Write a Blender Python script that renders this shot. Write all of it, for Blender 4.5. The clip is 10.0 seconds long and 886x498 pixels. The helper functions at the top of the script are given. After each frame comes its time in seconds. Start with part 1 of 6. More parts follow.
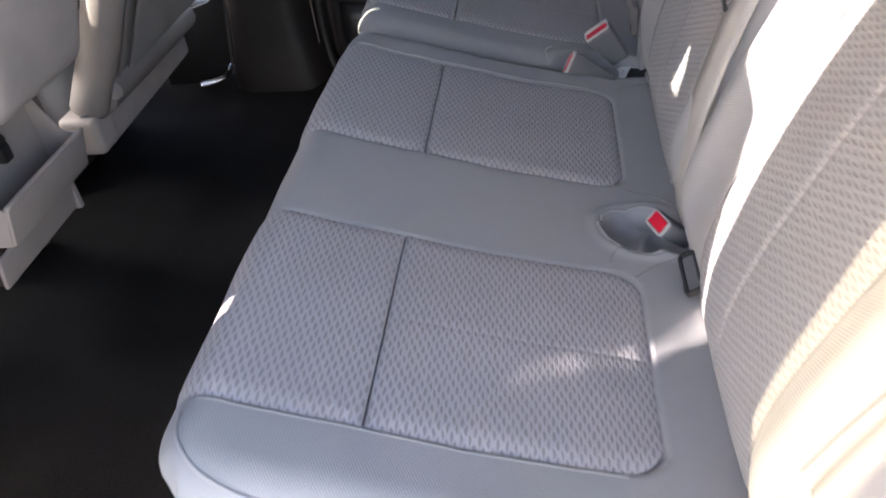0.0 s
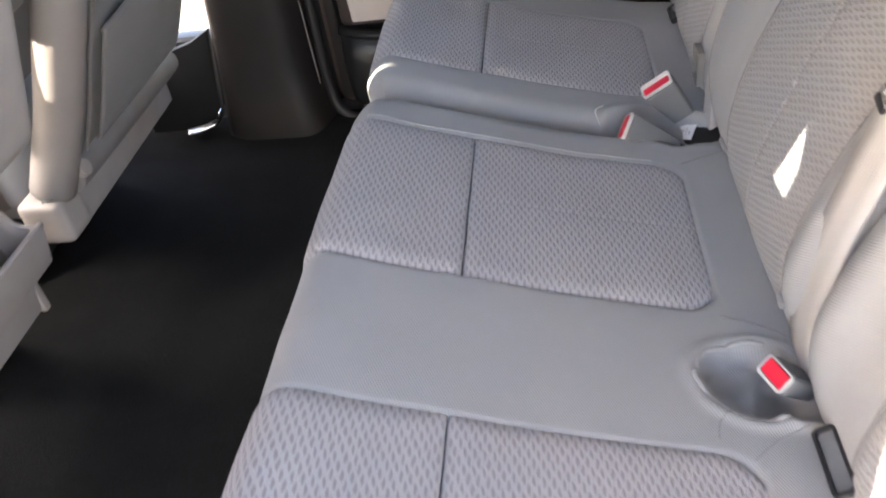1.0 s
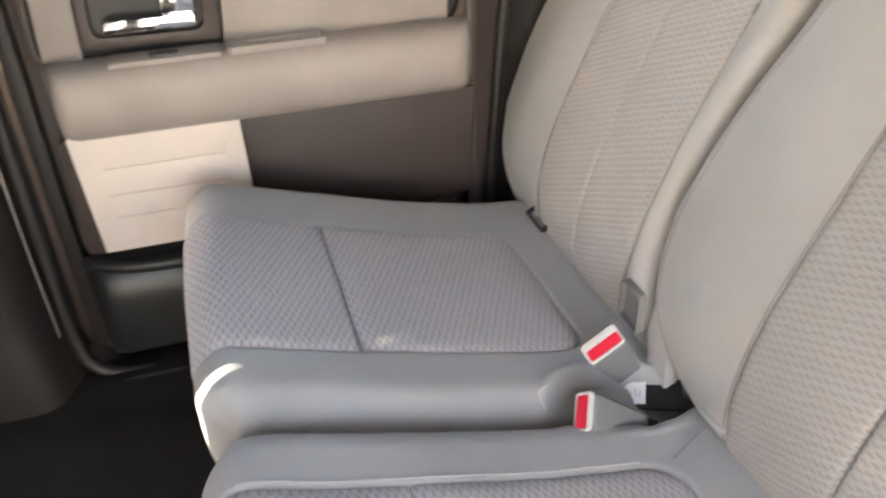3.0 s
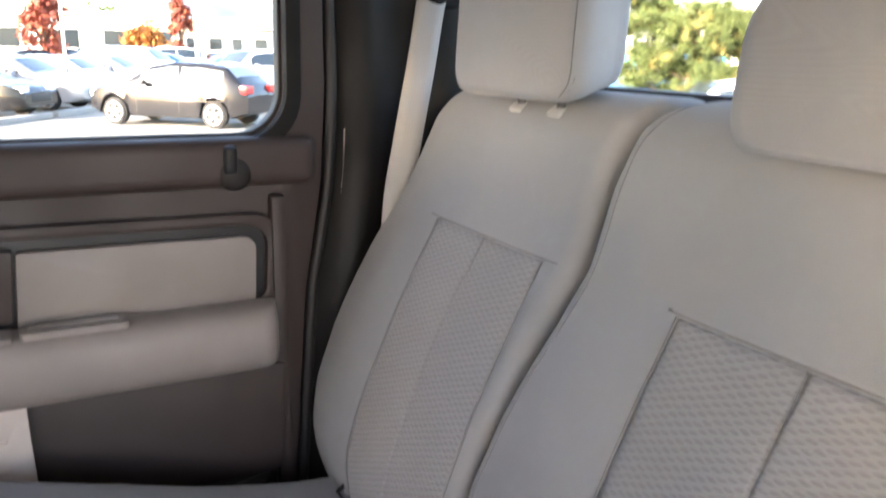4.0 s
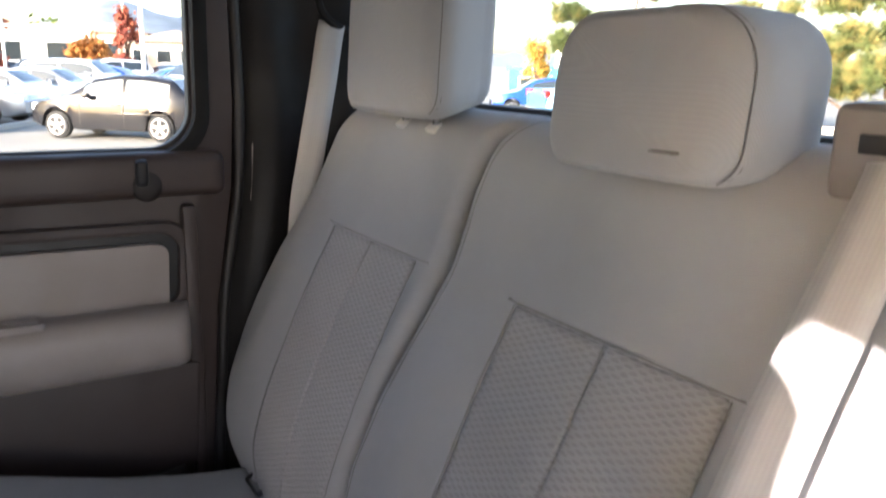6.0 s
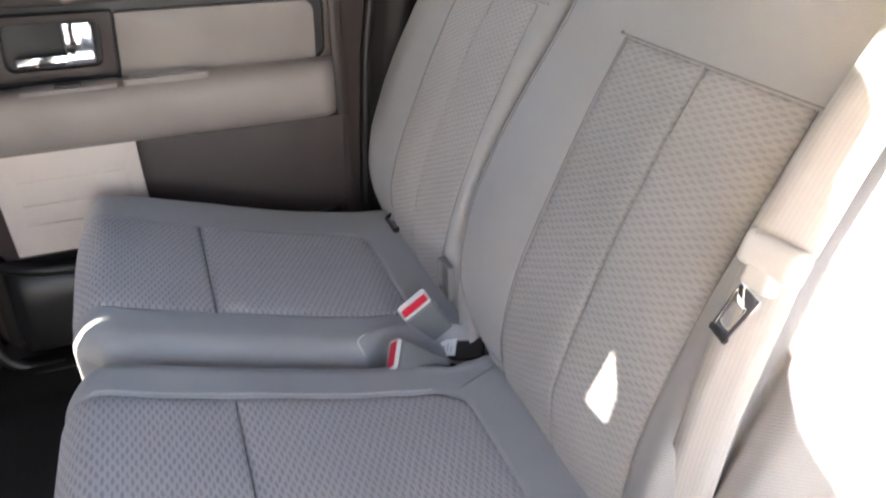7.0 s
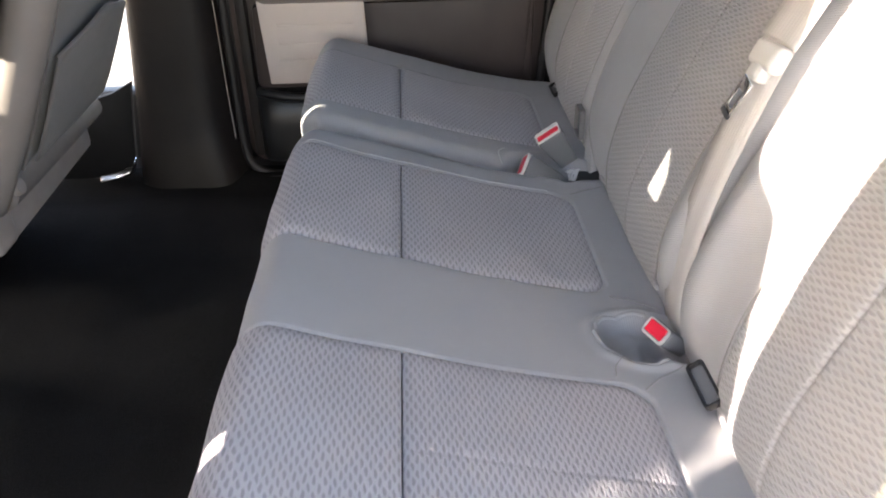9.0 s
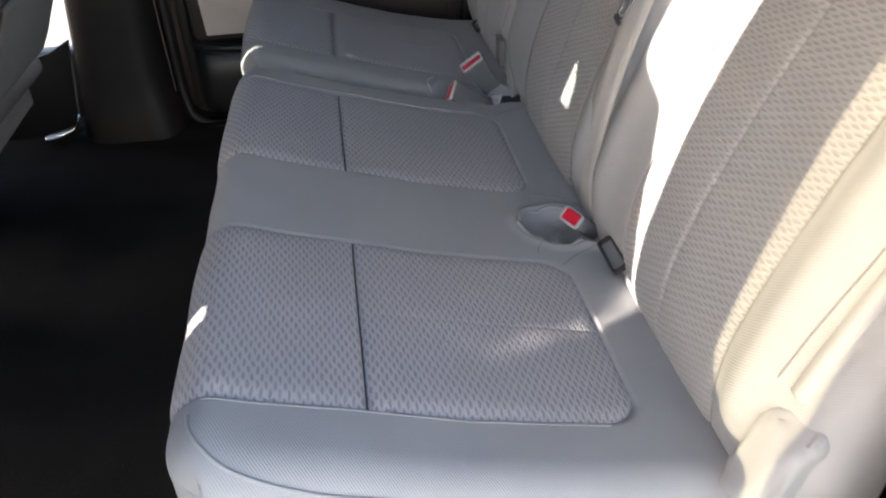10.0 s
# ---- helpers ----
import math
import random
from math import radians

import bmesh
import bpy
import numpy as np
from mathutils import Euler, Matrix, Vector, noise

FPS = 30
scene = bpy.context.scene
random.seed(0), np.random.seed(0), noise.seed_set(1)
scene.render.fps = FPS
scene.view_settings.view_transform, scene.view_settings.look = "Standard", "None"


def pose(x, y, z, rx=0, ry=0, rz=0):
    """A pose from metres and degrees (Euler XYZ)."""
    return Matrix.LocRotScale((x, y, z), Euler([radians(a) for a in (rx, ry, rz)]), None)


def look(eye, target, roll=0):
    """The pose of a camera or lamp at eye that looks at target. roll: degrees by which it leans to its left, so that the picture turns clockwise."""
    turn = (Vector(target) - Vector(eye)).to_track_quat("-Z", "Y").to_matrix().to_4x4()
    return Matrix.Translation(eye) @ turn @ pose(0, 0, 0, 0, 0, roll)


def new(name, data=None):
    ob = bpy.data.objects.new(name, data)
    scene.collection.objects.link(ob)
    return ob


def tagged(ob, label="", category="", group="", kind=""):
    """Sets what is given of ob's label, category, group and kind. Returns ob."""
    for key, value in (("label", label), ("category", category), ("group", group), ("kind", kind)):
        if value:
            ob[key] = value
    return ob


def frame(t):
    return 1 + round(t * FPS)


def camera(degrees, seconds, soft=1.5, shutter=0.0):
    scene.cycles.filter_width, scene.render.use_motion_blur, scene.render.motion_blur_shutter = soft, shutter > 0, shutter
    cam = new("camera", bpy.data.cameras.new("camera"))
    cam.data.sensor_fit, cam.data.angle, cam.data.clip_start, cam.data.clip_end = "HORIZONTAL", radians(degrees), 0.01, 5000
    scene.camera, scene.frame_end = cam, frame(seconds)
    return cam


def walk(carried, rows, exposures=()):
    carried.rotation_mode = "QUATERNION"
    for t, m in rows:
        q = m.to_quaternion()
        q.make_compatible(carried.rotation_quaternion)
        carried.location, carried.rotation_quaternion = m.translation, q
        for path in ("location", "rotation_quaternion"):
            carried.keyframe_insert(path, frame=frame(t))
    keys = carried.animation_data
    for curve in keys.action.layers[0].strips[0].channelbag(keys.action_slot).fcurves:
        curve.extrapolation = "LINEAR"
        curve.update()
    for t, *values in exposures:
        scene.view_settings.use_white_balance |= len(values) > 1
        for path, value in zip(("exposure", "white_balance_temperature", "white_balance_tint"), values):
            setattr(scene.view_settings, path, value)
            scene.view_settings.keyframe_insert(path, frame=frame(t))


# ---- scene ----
cam = camera(59.1, 10.0, 1.9, 0.35)
PATH = [
    (0, (0.338, -0.357, 0.961), (0.052, 1.208, -0.251), -7.7),
    (0.5, (0.32, -0.204, 0.951), (-0.002, 1.332, -0.288), -8.2),
    (1, (0.27, -0.069, 0.965), (-0.031, 1.47, -0.276), -10.0),
    (1.5, (0.187, 0.093, 0.971), (0.11, 1.683, -0.24), -7.2),
    (2, (0.133, 0.249, 0.957), (0.134, 1.867, -0.218), -4.5),
    (2.2, (0.13, 0.31, 0.954), (0.134, 1.942, -0.203), -4.2),
    (3.3, (0.052, 0.388, 0.956), (0.705, 2.04, 0.036), -0.1),
    (3.5, (0.124, 0.386, 0.938), (0.849, 2.088, 0.18), 1.3),
    (3.9, (0.128, 0.363, 0.992), (1.019, 2.072, 0.461), 1.5),
    (4, (0.117, 0.355, 1.007), (1.036, 2.062, 0.516), 1.2),
    (4.2, (0.121, 0.345, 1.022), (1.054, 2.068, 0.621), 1.1),
    (4.5, (0.119, 0.33, 1.06), (1.079, 2.051, 0.72), 0.7),
    (5, (0.144, 0.281, 1.077), (1.149, 1.986, 0.791), 0.4),
    (5.2, (0.131, 0.253, 1.082), (1.192, 1.924, 0.798), 1.0),
    (6.3, (0.148, 0.173, 1.01), (1.097, 1.816, 0.378), 0.7),
    (6.4, (0.149, 0.159, 1.013), (1.034, 1.81, 0.311), 0.3),
    (6.5, (0.174, 0.158, 0.995), (0.959, 1.834, 0.239), -0.5),
    (6.8, (0.163, 0.125, 0.976), (0.815, 1.804, 0.106), -0.8),
    (7, (0.15, 0.106, 0.972), (0.742, 1.772, 0.037), -1.4),
    (7.5, (0.149, 0.045, 0.961), (0.633, 1.704, -0.047), -0.6),
    (8, (0.174, -0.078, 0.947), (0.482, 1.619, -0.067), 0.0),
    (8.5, (0.19, -0.207, 0.936), (0.304, 1.51, -0.085), -0.5),
    (9, (0.183, -0.285, 0.941), (0.246, 1.425, -0.094), -1.3),
    (9.5, (0.176, -0.372, 0.938), (0.286, 1.312, -0.136), -2.2),
    (10, (0.174, -0.437, 0.94), (0.375, 1.212, -0.175), -2.6),
]
walk(cam, [(t, look(eye, target, roll)) for t, eye, target, roll in PATH], exposures=[(0, 3.5, 6700, 23), (0.5, 4.0, 7100, 23), (1, 4.4, 7150, 22), (1.5, 4.65, 7600, 21), (2, 4.85, 8200, 20), (3.5, 5.05, 7250, 20), (4, 4.15, 6700, 22), (4.5, 3.45, 6700, 23), (5, 3.25, 6500, 25), (6.5, 3.75, 6500, 21), (7, 4.35, 6850, 21), (7.5, 4.4, 7000, 21), (8, 4.3, 7150, 20), (9, 3.97, 7050, 20), (9.5, 3.85, 7100, 19), (10, 3.2, 6800, 18)])

# ---- world, sun ----
SUN = Vector((1.0, 0.31, -0.30)).normalized()          # the way the sunlight travels
world = bpy.data.worlds.new("world")
scene.world = world
world.use_nodes = True
wn = world.node_tree
sky = wn.nodes.new("ShaderNodeTexSky")
sky.sky_type = "NISHITA"
sky.sun_disc = False
sky.sun_elevation = math.asin(-SUN.z)
sky.sun_rotation = math.atan2(-SUN.x, -SUN.y)
sky.air_density, sky.dust_density, sky.ozone_density = 1.0, 2.5, 1.0
wn.nodes["Background"].inputs["Strength"].default_value = 0.13
wn.links.new(sky.outputs[0], wn.nodes["Background"].inputs["Color"])
lamp = bpy.data.lights.new("sun", "SUN")
lamp.energy, lamp.angle, lamp.color = 2.6, radians(0.40), (1.0, 0.95, 0.86)
sun = new("sun", lamp)
sun.matrix_basis = look(Vector((0, 0, 8)) - SUN * 5, (0, 0, 8))

# fill lamps added for daylight: off sunlit ground at the rear doorway, under the windscreen
for at, aim, wide, high, watts in (((0.16, -0.58, 0.34), (0.22, 1.0, 0.50), 0.95, 0.55, 0.55), ((-1.56, 0.715, 1.10), (-1.10, 0.716, 0.21), 1.25, 0.45, 7.0)):
    lamp = bpy.data.lights.new("opening_sky", "AREA")
    lamp.shape, lamp.size, lamp.size_y, lamp.energy, lamp.color = "RECTANGLE", wide, high, watts, (0.95, 1.0, 0.95)
    new("opening_sky", lamp).matrix_basis = look(at, aim)


# ---- materials ----
def material(name, base, rough=0.6, metal=0.0, spec=0.5):
    m = bpy.data.materials.new(name)
    m.use_nodes = True
    p = m.node_tree.nodes["Principled BSDF"]
    p.inputs["Base Color"].default_value = (*base, 1)
    p.inputs["Roughness"].default_value = rough
    p.inputs["Metallic"].default_value = metal
    p.inputs["Specular IOR Level"].default_value = spec
    return m


class Net:
    """Short hand for wiring a material's nodes."""

    def __init__(self, m):
        self.m, self.t = m, m.node_tree
        self.p = self.t.nodes["Principled BSDF"]

    def put(self, socket, value):
        if hasattr(value, "is_output"):
            self.t.links.new(value, socket)
        elif isinstance(value, (tuple, list)) and len(value) == 3 and socket.type == "RGBA":
            socket.default_value = (*value, 1)
        else:
            socket.default_value = value

    def math(self, op, a, b=0.0, c=0.0):
        n = self.t.nodes.new("ShaderNodeMath")
        n.operation = op
        for s, v in zip(n.inputs, (a, b, c)):
            self.put(s, v)
        return n.outputs[0]

    def coords(self, kind="Object"):
        n = self.t.nodes.new("ShaderNodeTexCoord")
        return n.outputs[kind]

    def split(self, v):
        n = self.t.nodes.new("ShaderNodeSeparateXYZ")
        self.put(n.inputs[0], v)
        return n.outputs

    def noise(self, v, scale, detail=3.0, rough=0.5):
        n = self.t.nodes.new("ShaderNodeTexNoise")
        self.put(n.inputs["Vector"], v)
        n.inputs["Scale"].default_value, n.inputs["Detail"].default_value = scale, detail
        n.inputs["Roughness"].default_value = rough
        return n.outputs["Fac"]

    def ramp(self, f, a, b, c0, c1):
        n = self.t.nodes.new("ShaderNodeMapRange")
        n.interpolation_type = "SMOOTHSTEP"
        self.put(n.inputs["Value"], f)
        for k, v in (("From Min", a), ("From Max", b), ("To Min", c0), ("To Max", c1)):
            n.inputs[k].default_value = v
        return n.outputs[0]

    def mix(self, f, a, b, blend="MIX"):
        n = self.t.nodes.new("ShaderNodeMix")
        n.data_type, n.blend_type = "RGBA", blend
        self.put(n.inputs[0], f)
        self.put(n.inputs[6], a)
        self.put(n.inputs[7], b)
        return n.outputs[2]

    def bump(self, h, dist, strength=1.0, normal=None):
        n = self.t.nodes.new("ShaderNodeBump")
        n.inputs["Distance"].default_value, n.inputs["Strength"].default_value = dist, strength
        self.put(n.inputs["Height"], h)
        if normal is not None:
            self.put(n.inputs["Normal"], normal)
        return n.outputs[0]

    def color(self, v):
        self.put(self.p.inputs["Base Color"], v)

    def normal(self, v):
        self.put(self.p.inputs["Normal"], v)

    def rough(self, v):
        self.put(self.p.inputs["Roughness"], v)


def tint(c, k):
    return tuple(min(1, v * k) for v in c)


def cloth(name, base, rib=0.0030, slant=0.6):
    """Plain flat-woven seat cloth with fine slanting ribs; its map is in metres."""
    m = material(name, base, 0.9, spec=0.2)
    n = Net(m)
    u, v, _ = n.split(n.coords("UV"))
    w = n.math("ADD", u, n.math("MULTIPLY", v, slant))
    ribs = n.math("SINE", n.math("MULTIPLY", w, 2 * math.pi / rib))
    x = n.math("SINE", n.math("MULTIPLY", n.math("SUBTRACT", v, n.math("MULTIPLY", u, 0.3)), 2 * math.pi / (rib * 0.8)))
    weave = n.math("ADD", ribs, n.math("MULTIPLY", x, 0.5))
    big = n.noise(n.coords(), 7.0, 4.0)
    mid = n.noise(n.coords(), 60.0, 3.0)
    c = n.mix(n.ramp(weave, -1.5, 1.5, 0, 1), tint(base, 0.968), tint(base, 1.028))
    c = n.mix(n.ramp(big, 0.35, 0.7, 0, 0.25), c, tint(base, 0.8))
    c = n.mix(n.ramp(mid, 0.55, 0.75, 0, 0.15), c, tint(base, 1.15))
    n.color(c)
    b = n.bump(weave, 0.0003, 0.3)
    n.normal(n.bump(big, 0.004, 0.35, b))
    n.p.inputs["Sheen Weight"].default_value = 0.15
    return m


def knit(name, light, dark, pu=0.0086, pv=0.0178):
    """Spacer knit: staggered slim holes in a lighter net; its map is in metres, holes run along v."""
    m = material(name, light, 0.92, spec=0.2)
    n = Net(m)
    co = n.coords("UV")
    u, v, _ = n.split(co)
    warp = n.math("MULTIPLY", n.math("SUBTRACT", n.noise(co, 90.0, 1.0), 0.5), 0.0035)
    u = n.math("DIVIDE", n.math("ADD", u, warp), pu)
    v = n.math("DIVIDE", n.math("ADD", v, warp), pv)
    near = None
    for o in (0.0, 0.5):
        a = n.math("SUBTRACT", n.math("FRACT", n.math("ADD", u, o)), 0.5)
        b = n.math("SUBTRACT", n.math("FRACT", n.math("ADD", v, o)), 0.5)
        a2 = n.math("MULTIPLY", n.math("ADD", a, n.math("MULTIPLY", b, 0.12)), 1.0 / 0.205)
        b2 = n.math("MULTIPLY", b, 1.0 / 0.34)
        d = n.math("SQRT", n.math("ADD", n.math("MULTIPLY", a2, a2), n.math("MULTIPLY", b2, b2)))
        near = d if near is None else n.math("MINIMUM", near, d)
    hole = n.ramp(near, 0.55, 1.15, 1, 0)
    strand = n.math("SINE", n.math("MULTIPLY", n.math("ADD", u, n.math("MULTIPLY", v, 2.0)), 2 * math.pi * 4))
    big = n.noise(n.coords(), 8.0, 4.0)
    c = n.mix(hole, n.mix(n.ramp(strand, -1, 1, 0, 0.22), light, tint(light, 0.8)), dark)
    c = n.mix(n.ramp(big, 0.35, 0.7, 0, 0.2), c, tint(light, 0.72))
    n.color(c)
    h = n.math("ADD", n.math("MULTIPLY", hole, -1.0), n.math("MULTIPLY", strand, 0.12))
    n.normal(n.bump(h, 0.0009, 0.7))
    n.p.inputs["Sheen Weight"].default_value = 0.15
    return m


def moulded(name, base, rough=0.55, grain=900.0, depth=0.00025, spec=0.4, var=0.85):
    """Grained moulded plastic with faint scuffs."""
    m = material(name, base, rough, spec=spec)
    n = Net(m)
    co = n.coords()
    g = n.noise(co, grain, 2.0)
    big = n.noise(co, 9.0, 4.0)
    dust = n.noise(co, 130.0, 4.0, 0.7)
    c = n.mix(n.ramp(big, 0.35, 0.68, 0, 0.7), base, tint(base, var))
    c = n.mix(n.ramp(dust, 0.6, 0.8, 0, 0.18), c, tint(base, 1.5))
    n.color(c)
    n.rough(n.ramp(big, 0.3, 0.7, rough - 0.07, rough + 0.09))
    n.normal(n.bump(g, depth, 0.5))
    return m


def carpet_cloth(name, base):
    m = material(name, base, 0.97, spec=0.1)
    n = Net(m)
    co = n.coords()
    tuft = n.noise(co, 420.0, 3.0, 0.7)
    big = n.noise(co, 6.0, 5.0)
    lint = n.noise(co, 150.0, 2.0)
    c = n.mix(n.ramp(tuft, 0.3, 0.7, 0, 1), tint(base, 0.5), tint(base, 1.6))
    c = n.mix(n.ramp(big, 0.4, 0.72, 0, 0.5), c, tint(base, 1.9))
    c = n.mix(n.ramp(lint, 0.72, 0.8, 0, 0.25), c, (0.12, 0.11, 0.1))
    n.color(c)
    n.normal(n.bump(tuft, 0.003, 0.9))
    return m


def webbing(name, base):
    m = material(name, base, 0.6, spec=0.4)
    n = Net(m)
    u, v, _ = n.split(n.coords("UV"))
    r = n.math("SINE", n.math("MULTIPLY", v, 2 * math.pi / 0.0042))
    x = n.math("SINE", n.math("MULTIPLY", u, 2 * math.pi / 0.0025))
    n.color(n.mix(n.ramp(r, -1, 1, 0, 1), tint(base, 0.975), tint(base, 1.02)))
    n.normal(n.bump(n.math("ADD", r, n.math("MULTIPLY", x, 0.4)), 0.00012, 0.4))
    return m


def glazing(name, tinted=(0.93, 0.96, 0.95)):
    m = bpy.data.materials.new(name)
    m.use_nodes = True
    t = m.node_tree
    t.nodes.remove(t.nodes["Principled BSDF"])
    clear, gloss, mixer, fres, power = (t.nodes.new("ShaderNode" + k) for k in ("BsdfTransparent", "BsdfGlossy", "MixShader", "LayerWeight", "Math"))
    clear.inputs[0].default_value = (*tinted, 1)
    gloss.inputs["Roughness"].default_value = 0.02
    power.operation, power.inputs[1].default_value = "POWER", 5.0
    t.links.new(fres.outputs["Facing"], power.inputs[0])
    t.links.new(power.outputs[0], mixer.inputs[0])
    t.links.new(clear.outputs[0], mixer.inputs[1])
    t.links.new(gloss.outputs[0], mixer.inputs[2])
    t.links.new(mixer.outputs[0], t.nodes["Material Output"].inputs[0])
    return m


def ground_mat(name, base, scale=60.0):
    m = material(name, base, 0.92, spec=0.25)
    n = Net(m)
    co = n.coords()
    f = n.noise(co, scale, 4.0, 0.7)
    big = n.noise(co, 0.35, 5.0)
    c = n.mix(n.ramp(f, 0.3, 0.7, 0, 1), tint(base, 0.7), tint(base, 1.35))
    c = n.mix(n.ramp(big, 0.35, 0.65, 0, 0.6), c, tint(base, 0.7))
    n.color(c)
    n.normal(n.bump(f, 0.006, 0.6))
    return m


def leafy(name, a, b):
    m = material(name, a, 0.75, spec=0.25)
    n = Net(m)
    g = n.t.nodes.new("ShaderNodeNewGeometry")
    c = n.mix(g.outputs["Random Per Island"], a, b)
    c = n.mix(n.ramp(n.noise(n.coords(), 0.8, 3.0), 0.35, 0.7, 0, 0.6), c, tint(b, 1.2))
    n.color(c)
    return m


CLOTH = cloth("seat_cloth", (0.318, 0.318, 0.320))
KNIT = knit("seat_knit", (0.405, 0.390, 0.400), (0.262, 0.250, 0.260))
KNIT_BACK = knit("backrest_knit", (0.340, 0.334, 0.332), (0.268, 0.260, 0.260))
SEAM = material("seam_thread", (0.15, 0.145, 0.14), 0.9)
FINE = material("fine_thread", (0.215, 0.21, 0.205), 0.9)
STITCH = material("pale_stitch", (0.42, 0.42, 0.41), 0.9)
DARK = moulded("dark_trim", (0.052, 0.0368, 0.033), 0.5)
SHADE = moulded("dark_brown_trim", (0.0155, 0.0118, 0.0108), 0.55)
PITCH = moulded("matt_black_trim", (0.007, 0.0062, 0.006), 0.7, spec=0.25)
PILLAR = moulded("black_brown_trim", (0.0088, 0.0076, 0.0073), 0.6, spec=0.3)
BLACK = moulded("black_trim", (0.016, 0.016, 0.017), 0.42)
RUBBER = material("seal_rubber", (0.018, 0.0155, 0.015), 0.55)
TAUPE = moulded("taupe_plastic", (0.30, 0.257, 0.238), 0.5)
POCKET = moulded("beige_plastic", (0.62, 0.53, 0.475), 0.6)
STONE = moulded("stone_plastic", (0.37, 0.32, 0.29), 0.55)
SEATBACK = cloth("seatback_cloth", (0.165, 0.148, 0.140), 0.0016, 0.2)
VINYL = moulded("seat_side_vinyl", (0.235, 0.205, 0.190), 0.55)
CARPET = carpet_cloth("carpet", (0.0105, 0.0097, 0.0093))
LINER = cloth("headliner", (0.19, 0.18, 0.17), 0.002, 0.4)
BELT = webbing("belt_webbing", (0.40, 0.385, 0.37))
BUCKLE = moulded("buckle_plastic", (0.15, 0.155, 0.16), 0.5)
PALEPLASTIC = moulded("pale_grey_plastic", (0.55, 0.54, 0.52), 0.45)
RED = moulded("red_button", (0.72, 0.015, 0.045), 0.35, depth=0.0001)
CHROME = material("chrome", (0.82, 0.82, 0.84), 0.08, 1.0)
STEEL = material("steel", (0.6, 0.6, 0.6), 0.25, 1.0)
GLASS = glazing("window_glass", (0.79, 0.815, 0.805))
SCREENGLASS = glazing("windscreen_glass", (0.80, 0.83, 0.80))
GREENGLASS = glazing("tinted_glass", (0.49, 0.48, 0.405))
PAPER = material("paper_label", (0.86, 0.86, 0.86), 0.7)
PRINT = material("label_print", (0.25, 0.25, 0.28), 0.8)


# ---- building helpers ----
def mesh(name, verts, faces, mat, uv=None, smooth=True, sharp=None):
    me = bpy.data.meshes.new(name)
    me.from_pydata([tuple(v) for v in verts], [], faces)
    if uv is not None:
        lay = me.uv_layers.new(name="UVMap")
        idx = np.empty(len(me.loops), dtype=np.int32)
        me.loops.foreach_get("vertex_index", idx)
        lay.data.foreach_set("uv", np.asarray(uv, dtype=np.float32)[idx].ravel())
    me.materials.append(mat)
    if smooth:
        me.shade_smooth()
        if sharp:
            me.set_sharp_from_angle(angle=radians(sharp))
    return me


def from_bm(name, bm, mat, sharp=35):
    me = bpy.data.meshes.new(name)
    bmesh.ops.recalc_face_normals(bm, faces=bm.faces)
    bm.to_mesh(me)
    bm.free()
    me.materials.append(mat)
    me.shade_smooth()
    me.set_sharp_from_angle(angle=radians(sharp))
    return me


def thing(name, label, category, group="", kind="", at=(0, 0, 0), turn=0):
    ob = new(name)
    ob.empty_display_size = 0.05
    ob.matrix_basis = pose(*at, 0, 0, turn)
    return tagged(ob, label, category, group, kind)


def part(name, me, parent, label="", local=False):
    """Hangs a mesh under a thing or part; its vertices are world places unless local."""
    ob = new(name, me)
    ob.parent = parent
    if not local:
        m, up = Matrix(), parent
        while up is not None:
            m = up.matrix_basis @ m if up.parent is None else m
            up = up.parent
        ob.matrix_parent_inverse = m.inverted()
    return tagged(ob, label)


def sub(name, me, parent, label=""):
    """A piece under a part that itself carries no pose."""
    ob = new(name, me)
    ob.parent = parent
    return tagged(ob, label)


def single(name, me, label, category, group="", kind=""):
    return tagged(new(name, me), label, category, group, kind)


def box(x0, x1, y0, y1, z0, z1, r=0.004, seg=2):
    bm = bmesh.new()
    bmesh.ops.create_cube(bm, size=1)
    for v in bm.verts:
        v.co = Vector(((x0 + x1) / 2 + v.co.x * (x1 - x0), (y0 + y1) / 2 + v.co.y * (y1 - y0), (z0 + z1) / 2 + v.co.z * (z1 - z0)))
    if r > 0:
        bmesh.ops.bevel(bm, geom=bm.edges[:], offset=r, segments=seg, profile=0.6, affect="EDGES")
    return bm


def moved(bm, m):
    bmesh.ops.transform(bm, matrix=m, verts=bm.verts)
    return bm


def joined(*bms):
    out = bmesh.new()
    for b in bms:
        me = bpy.data.meshes.new("tmp")
        b.to_mesh(me)
        b.free()
        out.from_mesh(me)
        bpy.data.meshes.remove(me)
    return out


def corners(pts, seg=5):
    """A polygon with rounded corners from (x, z, radius)."""
    out = []
    n = len(pts)
    for i in range(n):
        p, a, b = Vector(pts[i][:2]), Vector(pts[i - 1][:2]), Vector(pts[(i + 1) % n][:2])
        r = pts[i][2] if len(pts[i]) > 2 else 0
        if r <= 0:
            out.append(p)
            continue
        da, db = (a - p).normalized(), (b - p).normalized()
        half = da.angle(db) / 2
        d = min(r / math.tan(half), (a - p).length * 0.49, (b - p).length * 0.49)
        r = d * math.tan(half)
        c = p + (da + db).normalized() * (r / math.sin(half))
        va, vb = p + da * d - c, p + db * d - c
        full = va.angle(vb)
        sgn = 1 if va.x * vb.y - va.y * vb.x > 0 else -1
        for k in range(seg + 1):
            t = sgn * full * k / seg
            out.append(c + Vector((va.x * math.cos(t) - va.y * math.sin(t), va.x * math.sin(t) + va.y * math.cos(t))))
    return out


